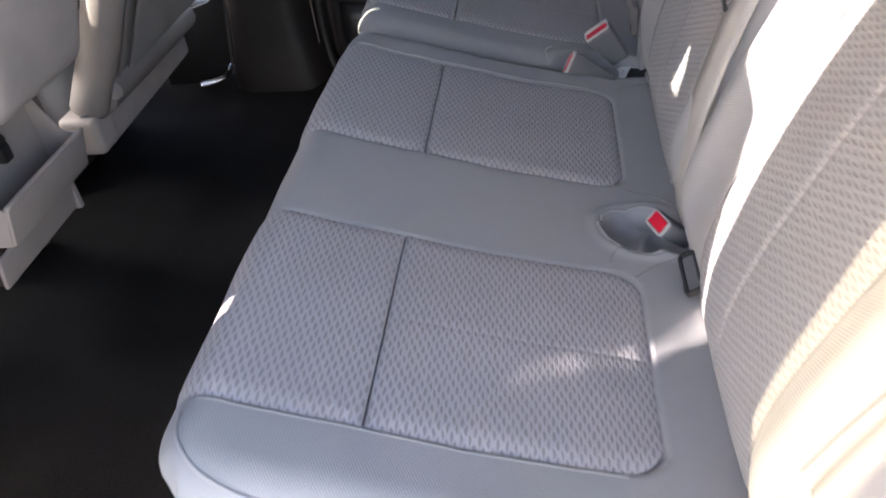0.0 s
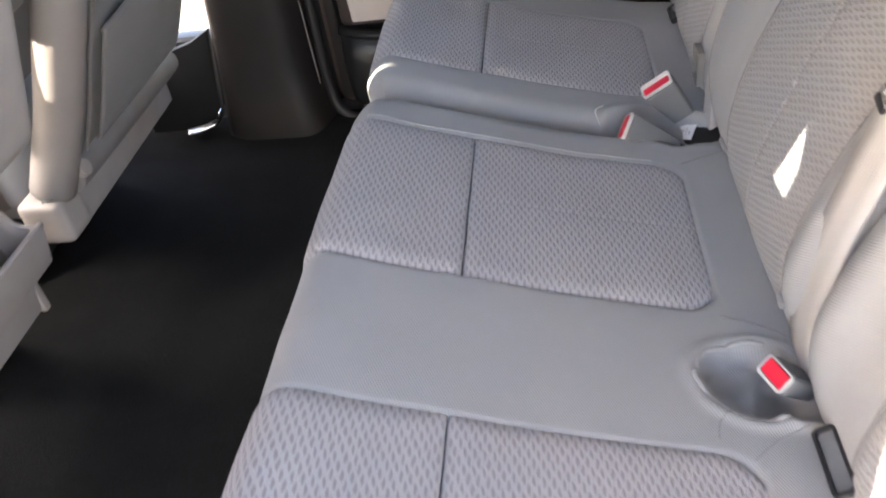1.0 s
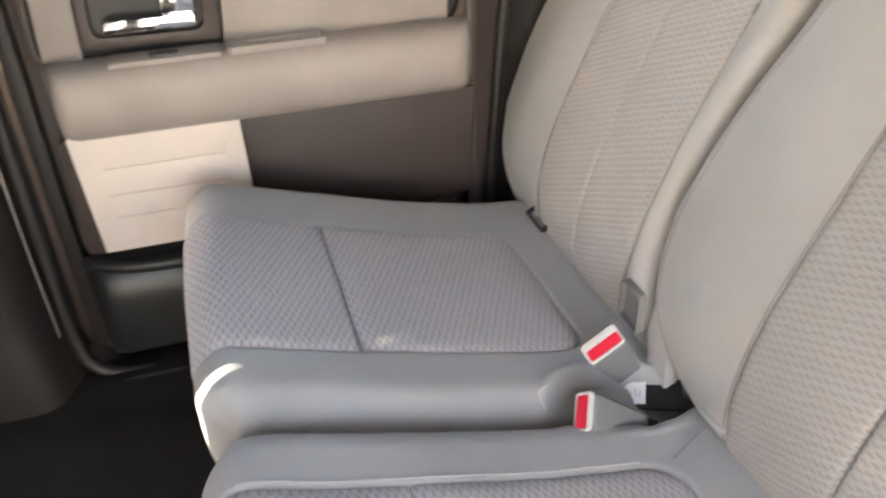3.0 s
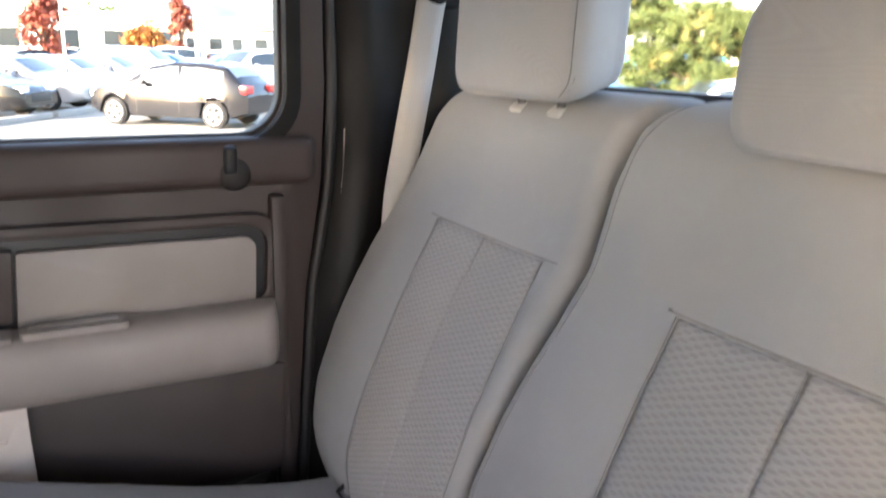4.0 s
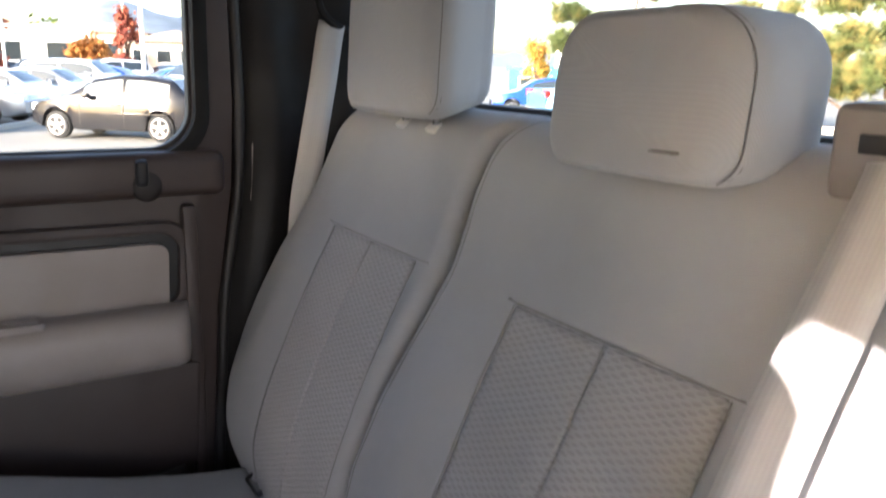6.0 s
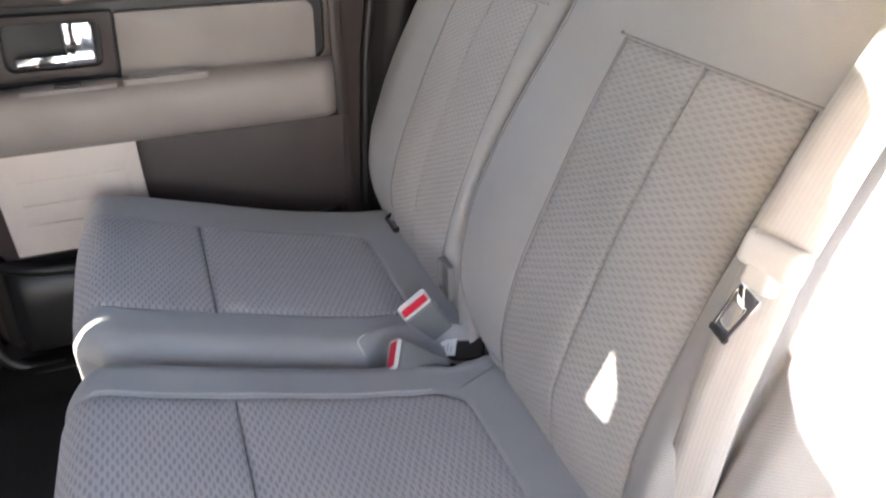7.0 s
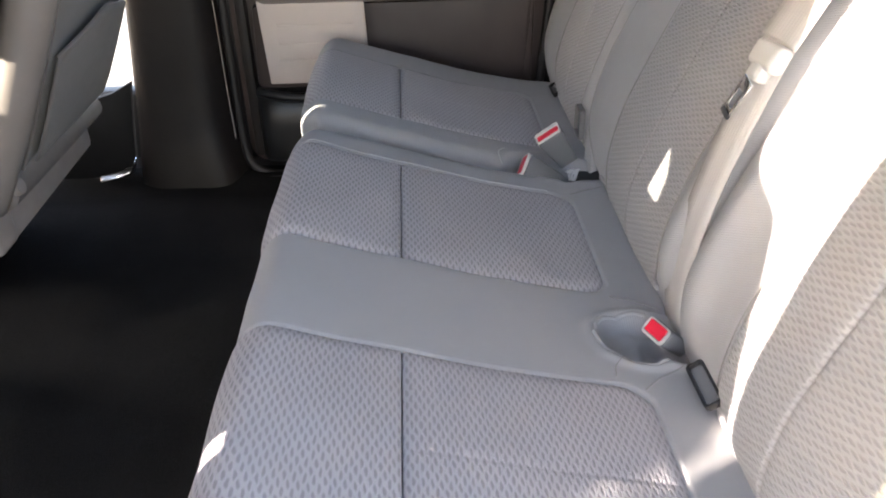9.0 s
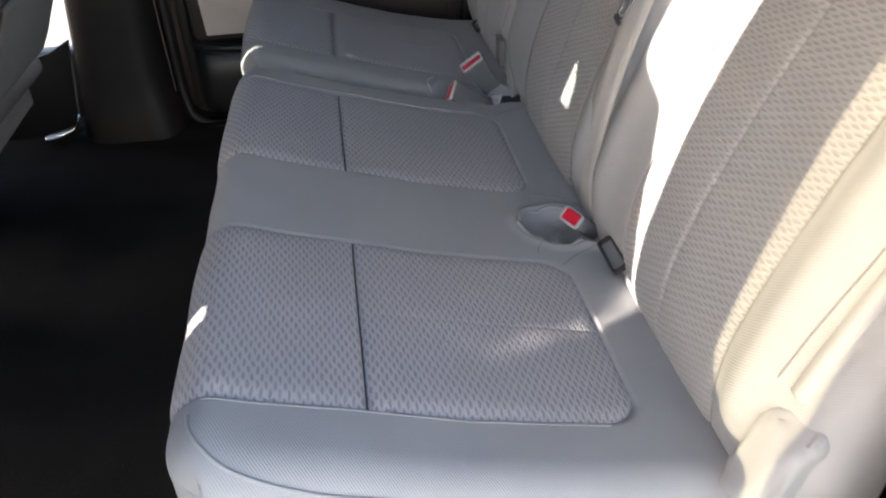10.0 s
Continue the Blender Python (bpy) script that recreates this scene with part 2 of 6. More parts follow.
def plate(outline, holes, d0, d1, axis="y", bevel=0.0):
    """A flat plate, outline and holes given in its plane, from depth d0 to d1 along the axis."""
    put = {"y": lambda p, d: (p[0], d, p[1]), "x": lambda p, d: (d, p[0], p[1]), "z": lambda p, d: (p[0], p[1], d)}[axis]
    bm = bmesh.new()
    for loop in (outline, *holes):
        vs = [bm.verts.new(put(p, d0)) for p in loop]
        for i in range(len(vs)):
            bm.edges.new((vs[i - 1], vs[i]))
    bmesh.ops.triangle_fill(bm, edges=bm.edges[:], use_beauty=True)
    bmesh.ops.dissolve_limit(bm, angle_limit=0.001, verts=bm.verts, edges=bm.edges)
    geo = bmesh.ops.extrude_face_region(bm, geom=bm.faces[:])
    off = Vector(put((0, 0), d1)) - Vector(put((0, 0), d0))
    bmesh.ops.translate(bm, vec=off, verts=[g for g in geo["geom"] if isinstance(g, bmesh.types.BMVert)])
    bmesh.ops.recalc_face_normals(bm, faces=bm.faces)
    if bevel > 0:
        sharp = [e for e in bm.edges if len(e.link_faces) == 2 and e.calc_face_angle(0) > 1.2]
        bmesh.ops.bevel(bm, geom=sharp, offset=bevel, segments=2, profile=0.6, affect="EDGES")
    return bm


def spline(pts, n):
    """n even steps along a smooth curve through pts (any dimension)."""
    p = np.array(pts, dtype=float)
    ext = np.vstack([2 * p[0] - p[1], p, 2 * p[-1] - p[-2]])
    fine = []
    for i in range(len(p) - 1):
        a, b, c, d = ext[i:i + 4]
        for t in np.linspace(0, 1, 24, endpoint=False):
            fine.append(0.5 * (2 * b + (c - a) * t + (2 * a - 5 * b + 4 * c - d) * t * t + (3 * b - a - 3 * c + d) * t ** 3))
    fine.append(p[-1])
    fine = np.array(fine)
    s = np.concatenate([[0], np.cumsum(np.linalg.norm(np.diff(fine, axis=0), axis=1))])
    want = np.linspace(0, s[-1], n)
    return np.stack([np.interp(want, s, fine[:, k]) for k in range(p.shape[1])], axis=1), want


def tube(pts, r, n=40, sides=8, mat=SEAM, name="tube", flat=1.0):
    c, _ = spline(pts, n)
    verts, faces = [], []
    up0 = Vector((0.13, 0.29, 0.95))
    for i in range(n):
        d = Vector(c[min(i + 1, n - 1)] - c[max(i - 1, 0)]).normalized()
        a = d.cross(up0).normalized()
        b = a.cross(d)
        for k in range(sides):
            t = 2 * math.pi * k / sides
            verts.append(Vector(c[i]) + a * r * math.cos(t) + b * r * flat * math.sin(t))
    for i in range(n - 1):
        for k in range(sides):
            faces.append((i * sides + k, i * sides + (k + 1) % sides, (i + 1) * sides + (k + 1) % sides, (i + 1) * sides + k))
    faces += [tuple(range(sides))[::-1], tuple(range((n - 1) * sides, n * sides))]
    return mesh(name, verts, faces, mat)


def ribbon(pts, across, w, mat, name="belt", n=60, thick=0.0014):
    """A strap of width w along pts; across: the way of its width at each point."""
    c, s = spline(pts, n)
    a, _ = spline(across, n)
    verts, faces, uv = [], [], []
    for i in range(n):
        d = Vector(c[min(i + 1, n - 1)] - c[max(i - 1, 0)]).normalized()
        wv = Vector(a[i])
        wv = (wv - d * wv.dot(d)).normalized()
        nv = d.cross(wv)
        for k, (e, f) in enumerate(((-1, -1), (-0.33, -1.15), (0.33, -1.15), (1, -1), (1, 1), (0.33, 1.15), (-0.33, 1.15), (-1, 1))):
            verts.append(Vector(c[i]) + wv * e * w / 2 + nv * f * thick / 2)
            uv.append((s[i], e * w / 2))
    for i in range(n - 1):
        for k in range(8):
            faces.append((i * 8 + k, i * 8 + (k + 1) % 8, i * 8 + 8 + (k + 1) % 8, i * 8 + 8 + k))
    faces += [tuple(range(8))[::-1], tuple(range((n - 1) * 8, n * 8))]
    return mesh(name, verts, faces, mat, uv)


def smooth(t):
    t = min(1.0, max(0.0, t))
    return t * t * (3 - 2 * t)


def gauss(d, w):
    return math.exp(-(d / w) ** 2)


# ---- the cab ----
MID = 0.715                                   # the cab's middle across
FLOOR = 0.08

# floor, one carpet with a low tunnel and turned-up edges
verts, faces, uv = [], [], []
nx, ny = 110, 90
for i in range(nx + 1):
    for j in range(ny + 1):
        x, y = -1.75 + 2.75 * i / nx, -0.10 + 1.63 * j / ny
        z = FLOOR + 0.05 * math.exp(-((y - MID) / 0.16) ** 2) * smooth((-0.25 - x) / 0.4)
        z += 0.035 * smooth((abs(y - MID) - 0.70) / 0.09)
        z += 0.006 * math.sin(x * 11 + y * 4) * math.sin(y * 9 - x * 3)
        verts.append((x, y, z))
for i in range(nx):
    for j in range(ny):
        a = i * (ny + 1) + j
        faces.append((a, a + 1, a + ny + 2, a + ny + 1))
single("floor", mesh("floor", verts, faces, CARPET), "black carpeted cab floor with a few specks of lint", "floor", kind="structure")

def sill(name, y0, y1, label):
    single(name, from_bm(name, box(-1.7, 0.62, y0, y1, -0.12, 0.105, 0.02, 3), BLACK), label, "door sill", kind="structure")


sill("door_sill_far", 1.47, 1.64, "black moulded sill trim under the far doors")
sill("door_sill_near", -0.21, -0.04, "black moulded sill trim under the near doors")

# roof with headliner, curved across
verts, faces, uv = [], [], []
for k, top in enumerate((0.0, 0.045)):
    for i in range(25):
        for j in range(41):
            x, y = -0.95 + 1.93 * i / 24, -0.20 + 1.83 * j / 40
            t = (y - MID) / 0.915
            verts.append((x, y, 1.372 - 0.075 * t ** 4 - 0.03 * smooth((x - 0.72) / 0.25) - 0.02 * smooth((-0.6 - x) / 0.3) + top))
            uv.append((x, y))
for k in range(2):
    for i in range(24):
        for j in range(40):
            a = k * 25 * 41 + i * 41 + j
            q = (a, a + 1, a + 42, a + 41)
            faces.append(q if k else q[::-1])
single("ceiling", mesh("ceiling", verts, faces, LINER, uv), "light grey cloth headliner of the cab", "headliner", kind="structure")
single("roof_skin", from_bm("roof_skin", box(-1.0, 1.0, -0.235, 1.665, 1.42, 1.45, 0.012), BLACK), "painted metal roof skin of the cab", "roof", kind="structure")

# unseen rail, set low to keep doorway light off the head restraints
single("roof_rail", from_bm("roof_rail", box(-0.45, 0.90, -0.232, -0.165, 1.20, 1.42, 0.02, 3), LINER), "grey trimmed roof rail over the open doorway", "roof rail", kind="structure")

# rear wall with the wide back window
hole = corners([(-0.16, 0.920, 0.05), (1.59, 0.920, 0.05), (1.575, 1.325, 0.06), (-0.145, 1.325, 0.06)])
rear = single("wall_rear", from_bm("wall_rear", plate(corners([(-0.20, 0.02, 0), (1.63, 0.02, 0), (1.63, 1.40, 0.05), (-0.20, 1.40, 0.05)]), [hole], 0.90, 0.985, "x"), BLACK),
              "black rear cab wall round the back window", "wall", kind="structure")
win = thing("window_1", "wide fixed back window of the cab in a black rubber seal", "window", kind="structure")
inner = corners([(-0.135, 0.960, 0.045), (1.565, 0.960, 0.045), (1.553, 1.308, 0.05), (-0.123, 1.308, 0.05)])
part("window_frame", from_bm("frame", plate(hole, [inner], 0.893, 0.925, "x", 0.004), RUBBER), win)
pane = part("pane", from_bm("pane", plate(inner, [], 0.908, 0.912, "x"), GLASS), win)
pane.visible_shadow = False

# front end: bulkhead and windscreen pillars, ahead of the seats
single("wall_front", from_bm("wall_front", box(-2.00, -1.90, -0.20, 1.63, -0.1, 0.88, 0.02), BLACK), "black bulkhead under the windscreen", "wall", kind="structure")
for nm, y0, y1 in (("pillar_a_near", -0.21, -0.13), ("pillar_a_far", 1.56, 1.64)):
    bm = plate([(-2.00, 0.84), (-1.88, 0.84), (-1.26, 1.39), (-0.94, 1.40), (-0.94, 1.45), (-1.30, 1.45)], [], y0, y1, "y", 0.01)
    for v in bm.verts:
        v.co.y += (0.30 if y0 < 0 else -0.30) * (v.co.z - 0.84)
    single(nm, from_bm(nm, bm, DARK), "dark trimmed windscreen pillar", "pillar", kind="structure")

single("windscreen", from_bm("windscreen", plate([(-1.955, 0.88), (-1.948, 0.88), (-1.288, 1.415), (-1.295, 1.415)], [], -0.05, 1.48, "y"), SCREENGLASS), "raked windscreen of the cab", "windscreen", kind="structure")
# dashboard, higher before the passenger
dash = thing("dashboard", "dark moulded dashboard under the windscreen", "dashboard", kind="structure", at=(-1.6, 0.7, 0.5))
part("dash_body", from_bm("dash", box(-1.90, -1.38, -0.12, 1.55, 0.42, 0.80, 0.06, 4), DARK), dash)
part("dash_top", from_bm("dash", box(-1.88, -1.34, 0.74, 1.54, 0.70, 0.95, 0.05, 4), DARK), dash)

# unseen sun visors and mirror block, added under the windscreen header to stop light
for nm, y0, y1, cat, lab in (("sun_visor", 0.09, 0.58, "sun visor", "grey cloth sun visor folded down"), ("rear_view_mirror", 0.582, 0.848, "mirror", "black rear view mirror under the header"), ("sun_visor", 0.848, 1.40, "sun visor", "grey cloth sun visor folded down")):
    vis = thing(nm, lab, cat, "sun visors" if nm == "sun_visor" else "", at=(-0.97, (y0 + y1) / 2, 1.33))
    part("flap" if nm == "sun_visor" else "mirror_housing", from_bm("flap", box(-0.99, -0.965, y0, y1, {0.09: 1.165, 0.848: 1.07}.get(y0, 1.13), 1.40, 0.01), LINER if nm == "sun_visor" else BLACK), vis)
    part("arm", tube([(-0.978, y0 + 0.03, 1.325), (-0.975, (y0 + y1) / 2, 1.332), (-0.978, y1 - 0.03, 1.335)], 0.006, 12, 8, BLACK), vis)

# pillars between the doors; the foot flares towards the sill
def pillar_b(name, face, out, label, back=-0.245, front=0.09, waist=0.0, deep=0.09):
    verts, faces = [], []
    n, c = 46, 22
    for i in range(n + 1):
        z = 0.06 + 1.30 * i / n
        low = smooth((0.30 - z) / 0.24)
        x0 = -0.480 + 0.110 * max(0.0, z - 0.12) if out < 0 else -0.485 + 0.055 * smooth((z - 0.2) / 0.5) - 0.06 * low
        x1 = back + 0.02 * smooth((z - 0.5) / 0.5) + 0.03 * low
        for j in range(c + 1):
            t = 2 * j / c - 1
            y = face - out * ((deep if t > 0 else front) * abs(t) ** 4.5) + out * 0.02 * low - out * 0.05 * smooth((z - 0.85) / 0.5) - out * waist * smooth((0.637 - z) / 0.06)
            verts.append((x0 + (x1 - x0) * (t + 1) / 2, y, z))
    for i in range(n):
        for j in range(c):
            a = i * (c + 1) + j
            faces.append((a, a + 1, a + c + 2, a + c + 1))
    return single(name, mesh(name, verts, faces, SHADE), label, "pillar", kind="structure")


single("sill_front_far", from_bm("sill", box(-1.6, -0.46, 1.62, 1.68, -0.1, 0.285, 0.02, 3), BLACK), "black outer sill of the open front doorway", "door sill", kind="structure")
pb = pillar_b("pillar_b_far", 1.465, -1, "dark brown moulded trim of the pillar between the doors", -0.245, 0.02)
pn = pillar_b("pillar_b_near", -0.020, 1, "dark moulded trim of the near door pillar", -0.262, 0.0, 0.145, 0.118)
for ob in (pb, pn):
    so = ob.modifiers.new("thick", "SOLIDIFY")
    so.thickness, so.offset = 0.02, -1

# outer skin of the body side behind the door gaps
single("body_side_far", from_bm("body_side", joined(box(-0.40, -0.20, 1.600, 1.665, -0.10, 1.42, 0.01), box(0.46, 0.95, 1.645, 1.675, -0.10, 0.86, 0.01), box(0.525, 0.95, 1.645, 1.675, 0.85, 1.42, 0.01), box(-0.30, 0.60, 1.60, 1.665, -0.10, 0.13, 0.01), box(-0.30, 0.60, 1.600, 1.665, 1.31, 1.42, 0.01)), BLACK), "painted body side round the far rear door", "body panel", kind="structure")
single("roof_rail_near", from_bm("roof_rail", box(-1.25, 0.95, -0.235, -0.17, 1.275, 1.42, 0.015, 3), BLACK), "painted roof rail over the near doors", "body panel", kind="structure")
single("pillar_foot_near", from_bm("pillar_foot", box(-0.47, -0.25, -0.26, -0.10, -0.10, 0.615, 0.02, 3), DARK), "dark foot of the near pillar and its outer skin", "pillar", kind="structure")


def open_door(name, hinge, turn, wide, label, glass):
    """A cab door standing open on the near side: shell, window frame and pane."""
    m = pose(*hinge, 0, 0, turn)
    ob = thing(name, label, "car door", "open near doors", "structure", hinge, turn)
    outer = corners([(0, -0.12, 0.06), (wide, -0.10, 0.10), (wide, 1.40, 0.14), (0.03, 1.45, 0.08)], 5)
    hole = corners([(0.07, 0.89, 0.03), (wide - 0.07, 0.89, 0.04), (wide - 0.08, 1.36, 0.07), (0.07, 1.405, 0.05)], 5)
    part("door_shell", from_bm("shell", plate(outer, [hole], -0.05, 0.05, "y", 0.01), DARK), ob, "", True)
    part("armrest", from_bm("armrest", box(0.14, wide - 0.12, 0.04, 0.12, 0.53, 0.62, 0.02, 3), TAUPE), ob, "taupe armrest", True)
    part("pane", from_bm("pane", plate(hole, [], -0.004, 0.0, "y"), glass), ob, "", True)


open_door("door_2", (-0.44, -0.34, 0), -102, 0.86, "near rear cab door standing wide open", GREENGLASS)
# unseen front door, added so its tinted pane dims the outer sun band
open_door("door_3", (-1.62, -0.437, 0), -108, 1.05, "near front cab door standing wide open", GREENGLASS)

# weather seals round the far rear door opening
seal = [(-0.232, 1.525, 1.30), (-0.232, 1.525, 0.80), (-0.236, 1.525, 0.40), (-0.232, 1.515, 0.18), (-0.205, 1.505, 0.115), (-0.12, 1.50, 0.098), (0.10, 1.50, 0.098), (0.35, 1.50, 0.10)]
single("door_seal", tube(seal, 0.011, 90, 8, RUBBER), "black rubber weather seal round the door opening", "door seal", kind="structure")
# the glint along the pillar edge, laid on as a thin pale strip
glint = [(-0.247, 1.503, 1.30), (-0.247, 1.503, 0.80), (-0.250, 1.503, 0.40), (-0.247, 1.497, 0.20)]
single("pillar_edge_strip", tube(glint, 0.0014, 60, 6, STONE), "thin pale edge strip along the pillar trim", "trim", kind="structure")
plate_pts = [(-0.578, 1.462, 0.122), (-0.54, 1.467, 0.127), (-0.502, 1.463, 0.143), (-0.482, 1.452, 0.172)]
single("sill_plate", ribbon(plate_pts, [(0, 1, 0.5)] * 4, 0.022, STEEL, "sill_plate", 30, 0.003), "bright metal corner of the front sill plate", "sill plate", kind="structure")
cover = corners([(-0.68, 0.09, 0), (-0.54, 0.09, 0.05), (-0.498, 0.135, 0.03), (-0.482, 0.25, 0), (-0.466, 0.350, 0), (-0.516, 0.324, 0.01), (-0.60, 0.300, 0), (-0.68, 0.295, 0)], 4)
single("sill_cover", from_bm("sill_cover", plate(cover, [], 1.492, 1.512, "y", 0.004), PITCH), "black moulded cover at the foot of the front doorway", "sill cover", kind="structure")

# ---- far rear door ----
def edge_x(z):
    """Rear edge of the door at a height."""
    return float(np.interp(z, (0.0, 0.30, 0.60, 0.80, 0.95, 1.35), (0.475, 0.492, 0.513, 0.545, 0.553, 0.548)))


door = thing("door_1", "closed rear cab door with dark trim, cloth inset and a taupe armrest", "car door", kind="structure")
outline = corners([(-0.232, 0.10, 0.05), (0.478, 0.10, 0.05)] + [(edge_x(z), z, 0) for z in (0.3, 0.45, 0.6, 0.7, 0.8, 0.95)] + [(0.548, 1.345, 0.03), (-0.228, 1.345, 0.03)])
window = corners([(-0.16, 0.868, 0.04), (0.484, 0.868, 0.075), (0.490, 1.303, 0.02), (-0.16, 1.303, 0.02)], 8)
part("door_panel", from_bm("panel", plate(outline, [window], 1.578, 1.635, "y", 0.004), DARK), door)
# rounded sill and window reveal
part("window_sill", from_bm("sill", box(-0.215, 0.530, 1.552, 1.612, 0.795, 0.872, 0.022, 4), DARK), door)
ring = corners([(-0.185, 0.846, 0.05), (0.510, 0.846, 0.09), (0.516, 1.325, 0.04), (-0.185, 1.325, 0.04)], 8)
part("window_frame", from_bm("frame", plate(ring, [window], 1.566, 1.588, "y", 0.007), PITCH), door)
gasket = corners([(-0.152, 0.876, 0.036), (0.478, 0.876, 0.068), (0.484, 1.297, 0.018), (-0.152, 1.297, 0.018)], 8)
part("window_seal", from_bm("seal", plate(window, [gasket], 1.588, 1.612, "y", 0.002), RUBBER), door)
p = part("pane", from_bm("pane", plate(gasket, [], 1.605, 1.609, "y"), GLASS), door)
p.visible_shadow = False
# lock knob beside the window
knob = joined(moved(box(-0.010, 0.010, -0.010, 0.010, -0.020, 0.024, 0.008, 4), pose(0.390, 1.552, 0.838, 8)), moved(box(-0.005, 0.005, -0.006, 0.006, 0.0, 0.010, 0.003, 2), pose(0.394, 1.552, 0.852)))
part("lock_knob", from_bm("knob", knob, BLACK), door, "black lock knob in a round cup")
bm = bmesh.new()
bmesh.ops.create_uvsphere(bm, u_segments=24, v_segments=12, radius=0.027, matrix=pose(0.398, 1.556, 0.818) @ Matrix.Diagonal((1, 0.30, 1, 1)))
part("lock_cup", from_bm("cup", bm, SHADE), door)
# recessed middle with its raised surround
surround = corners([(-0.185, 0.602, 0.03), (0.462, 0.602, 0.03), (0.470, 0.752, 0.045), (-0.175, 0.762, 0.045)], 6)
recess = corners([(-0.168, 0.612, 0.02), (0.440, 0.612, 0.02), (0.447, 0.733, 0.034), (-0.160, 0.743, 0.034)], 6)
part("inset_surround", from_bm("surround", plate(surround, [recess], 1.558, 1.580, "y", 0.006), DARK), door)
part("shadow_groove", from_bm("groove", plate(recess, [], 1.574, 1.579, "y"), BLACK), door)
part("cloth_inset", from_bm("inset", plate(corners([(0.082, 0.600, 0.004), (0.423, 0.600, 0.004), (0.428, 0.717, 0.022), (0.090, 0.722, 0.004)], 6), [], 1.556, 1.576, "y", 0.004), TAUPE), door, "flat taupe inset panel")
part("cloth_inset", from_bm("inset", plate(corners([(-0.165, 0.600, 0.004), (-0.112, 0.600, 0.004), (-0.106, 0.727, 0.004), (-0.158, 0.729, 0.02)], 6), [], 1.556, 1.576, "y", 0.004), TAUPE), door, "flat taupe inset panel")
bez_out = corners([(-0.110, 0.625, 0.006), (0.078, 0.622, 0.006), (0.087, 0.726, 0.006), (-0.104, 0.730, 0.006)], 4)
bez_in = corners([(-0.092, 0.640, 0.014), (0.058, 0.638, 0.014), (0.064, 0.713, 0.014), (-0.087, 0.716, 0.014)], 4)
part("handle_bezel", from_bm("bezel", plate(bez_out, [bez_in], 1.552, 1.574, "y", 0.003), DARK), door)
part("handle_cup", from_bm("cup", plate(bez_in, [], 1.572, 1.577, "y"), BLACK), door)
lever = joined(box(-0.075, 0.050, 1.540, 1.552, 0.645, 0.664, 0.005), moved(box(-0.020, 0.028, -0.006, 0.008, -0.026, 0.026, 0.006), pose(0.024, 1.552, 0.688)))
part("door_handle", from_bm("handle", lever, CHROME), door, "chrome pull lever")
# armrest with switch and pull cup
verts, faces = [], []
prof, _ = spline([(1.572, 0.512), (1.535, 0.508), (1.505, 0.514), (1.488, 0.535), (1.483, 0.565), (1.488, 0.595), (1.503, 0.612), (1.530, 0.616), (1.560, 0.612), (1.574, 0.610)], 40)
nxx = 60
for i in range(nxx + 1):
    t = i / nxx
    x = -0.168 + 0.622 * t
    e = min(t, 1 - t) * 0.622
    k = math.sqrt(max(0.0, 1 - max(0.0, 1 - e / 0.035) ** 2)) if e < 0.035 else 1.0
    for (y, z) in prof:
        verts.append((x, 1.574 - (1.574 - y) * (0.25 + 0.75 * k), 0.562 + (z - 0.562) * (0.90 + 0.10 * k)))
m = len(prof)
for i in range(nxx):
    for j in range(m - 1):
        a = i * m + j
        faces.append((a, a + 1, a + m + 1, a + m))
faces += [tuple(range(m)), tuple(range(nxx * m, nxx * m + m))[::-1]]
arm = part("armrest", mesh("armrest", verts, faces, TAUPE, sharp=60), door, "taupe moulded armrest")
cup = plate(corners([(0.085, 1.500, 0.008), (0.225, 1.500, 0.008), (0.225, 1.538, 0.008), (0.085, 1.538, 0.008)], 4), [corners([(0.095, 1.506, 0.006), (0.215, 1.506, 0.006), (0.215, 1.532, 0.006), (0.095, 1.532, 0.006)], 4)], 0.611, 0.622, "z", 0.002)
sub("pull_cup", from_bm("cup", cup, TAUPE), arm)
sub("pull_cup_well", from_bm("well", box(0.095, 0.215, 1.506, 1.532, 0.610, 0.618, 0.001), STONE), arm)
sub("switch_plate", from_bm("plate", box(-0.075, 0.075, 1.498, 1.545, 0.611, 0.619, 0.003), TAUPE), arm)
sub("window_switch", from_bm("switch", box(-0.022, 0.018, 1.505, 1.526, 0.617, 0.6225, 0.002), BLACK), arm, "black window switch")
# lower field with beige grille plate and bottle pocket
lower = corners([(-0.185, 0.30, 0.02), (0.455, 0.30, 0.02), (0.470, 0.500, 0.01), (-0.175, 0.500, 0.01)], 4)
part("lower_panel", from_bm("lower", plate(lower, [], 1.548, 1.580, "y", 0.006), DARK), door)
part("rear_rib", from_bm("rib", box(0.452, 0.476, 1.552, 1.582, 0.13, 0.78, 0.008), DARK), door)
part("front_rib", from_bm("rib", box(-0.215, -0.19, 1.545, 1.582, 0.13, 0.78, 0.008), SHADE), door)
grille = corners([(-0.146, 0.329, 0.004), (0.088, 0.329, 0.004), (0.083, 0.520, 0.004), (-0.156, 0.520, 0.004)], 3)
slots = [corners([(-0.118, z - 0.003, 0.002), (0.055, z - 0.003, 0.002), (0.055, z + 0.003, 0.002), (-0.118, z + 0.003, 0.002)], 2) for z in (0.388, 0.425, 0.468)]
gp = part("grille_plate", from_bm("grille", plate(grille, slots, 1.506, 1.520, "y", 0.0015), POCKET), door, "beige slotted plate")
sub("grille_backing", from_bm("backing", box(-0.146, 0.082, 1.5095, 1.552, 0.333, 0.514, 0.002), POCKET), gp)
pocket = []
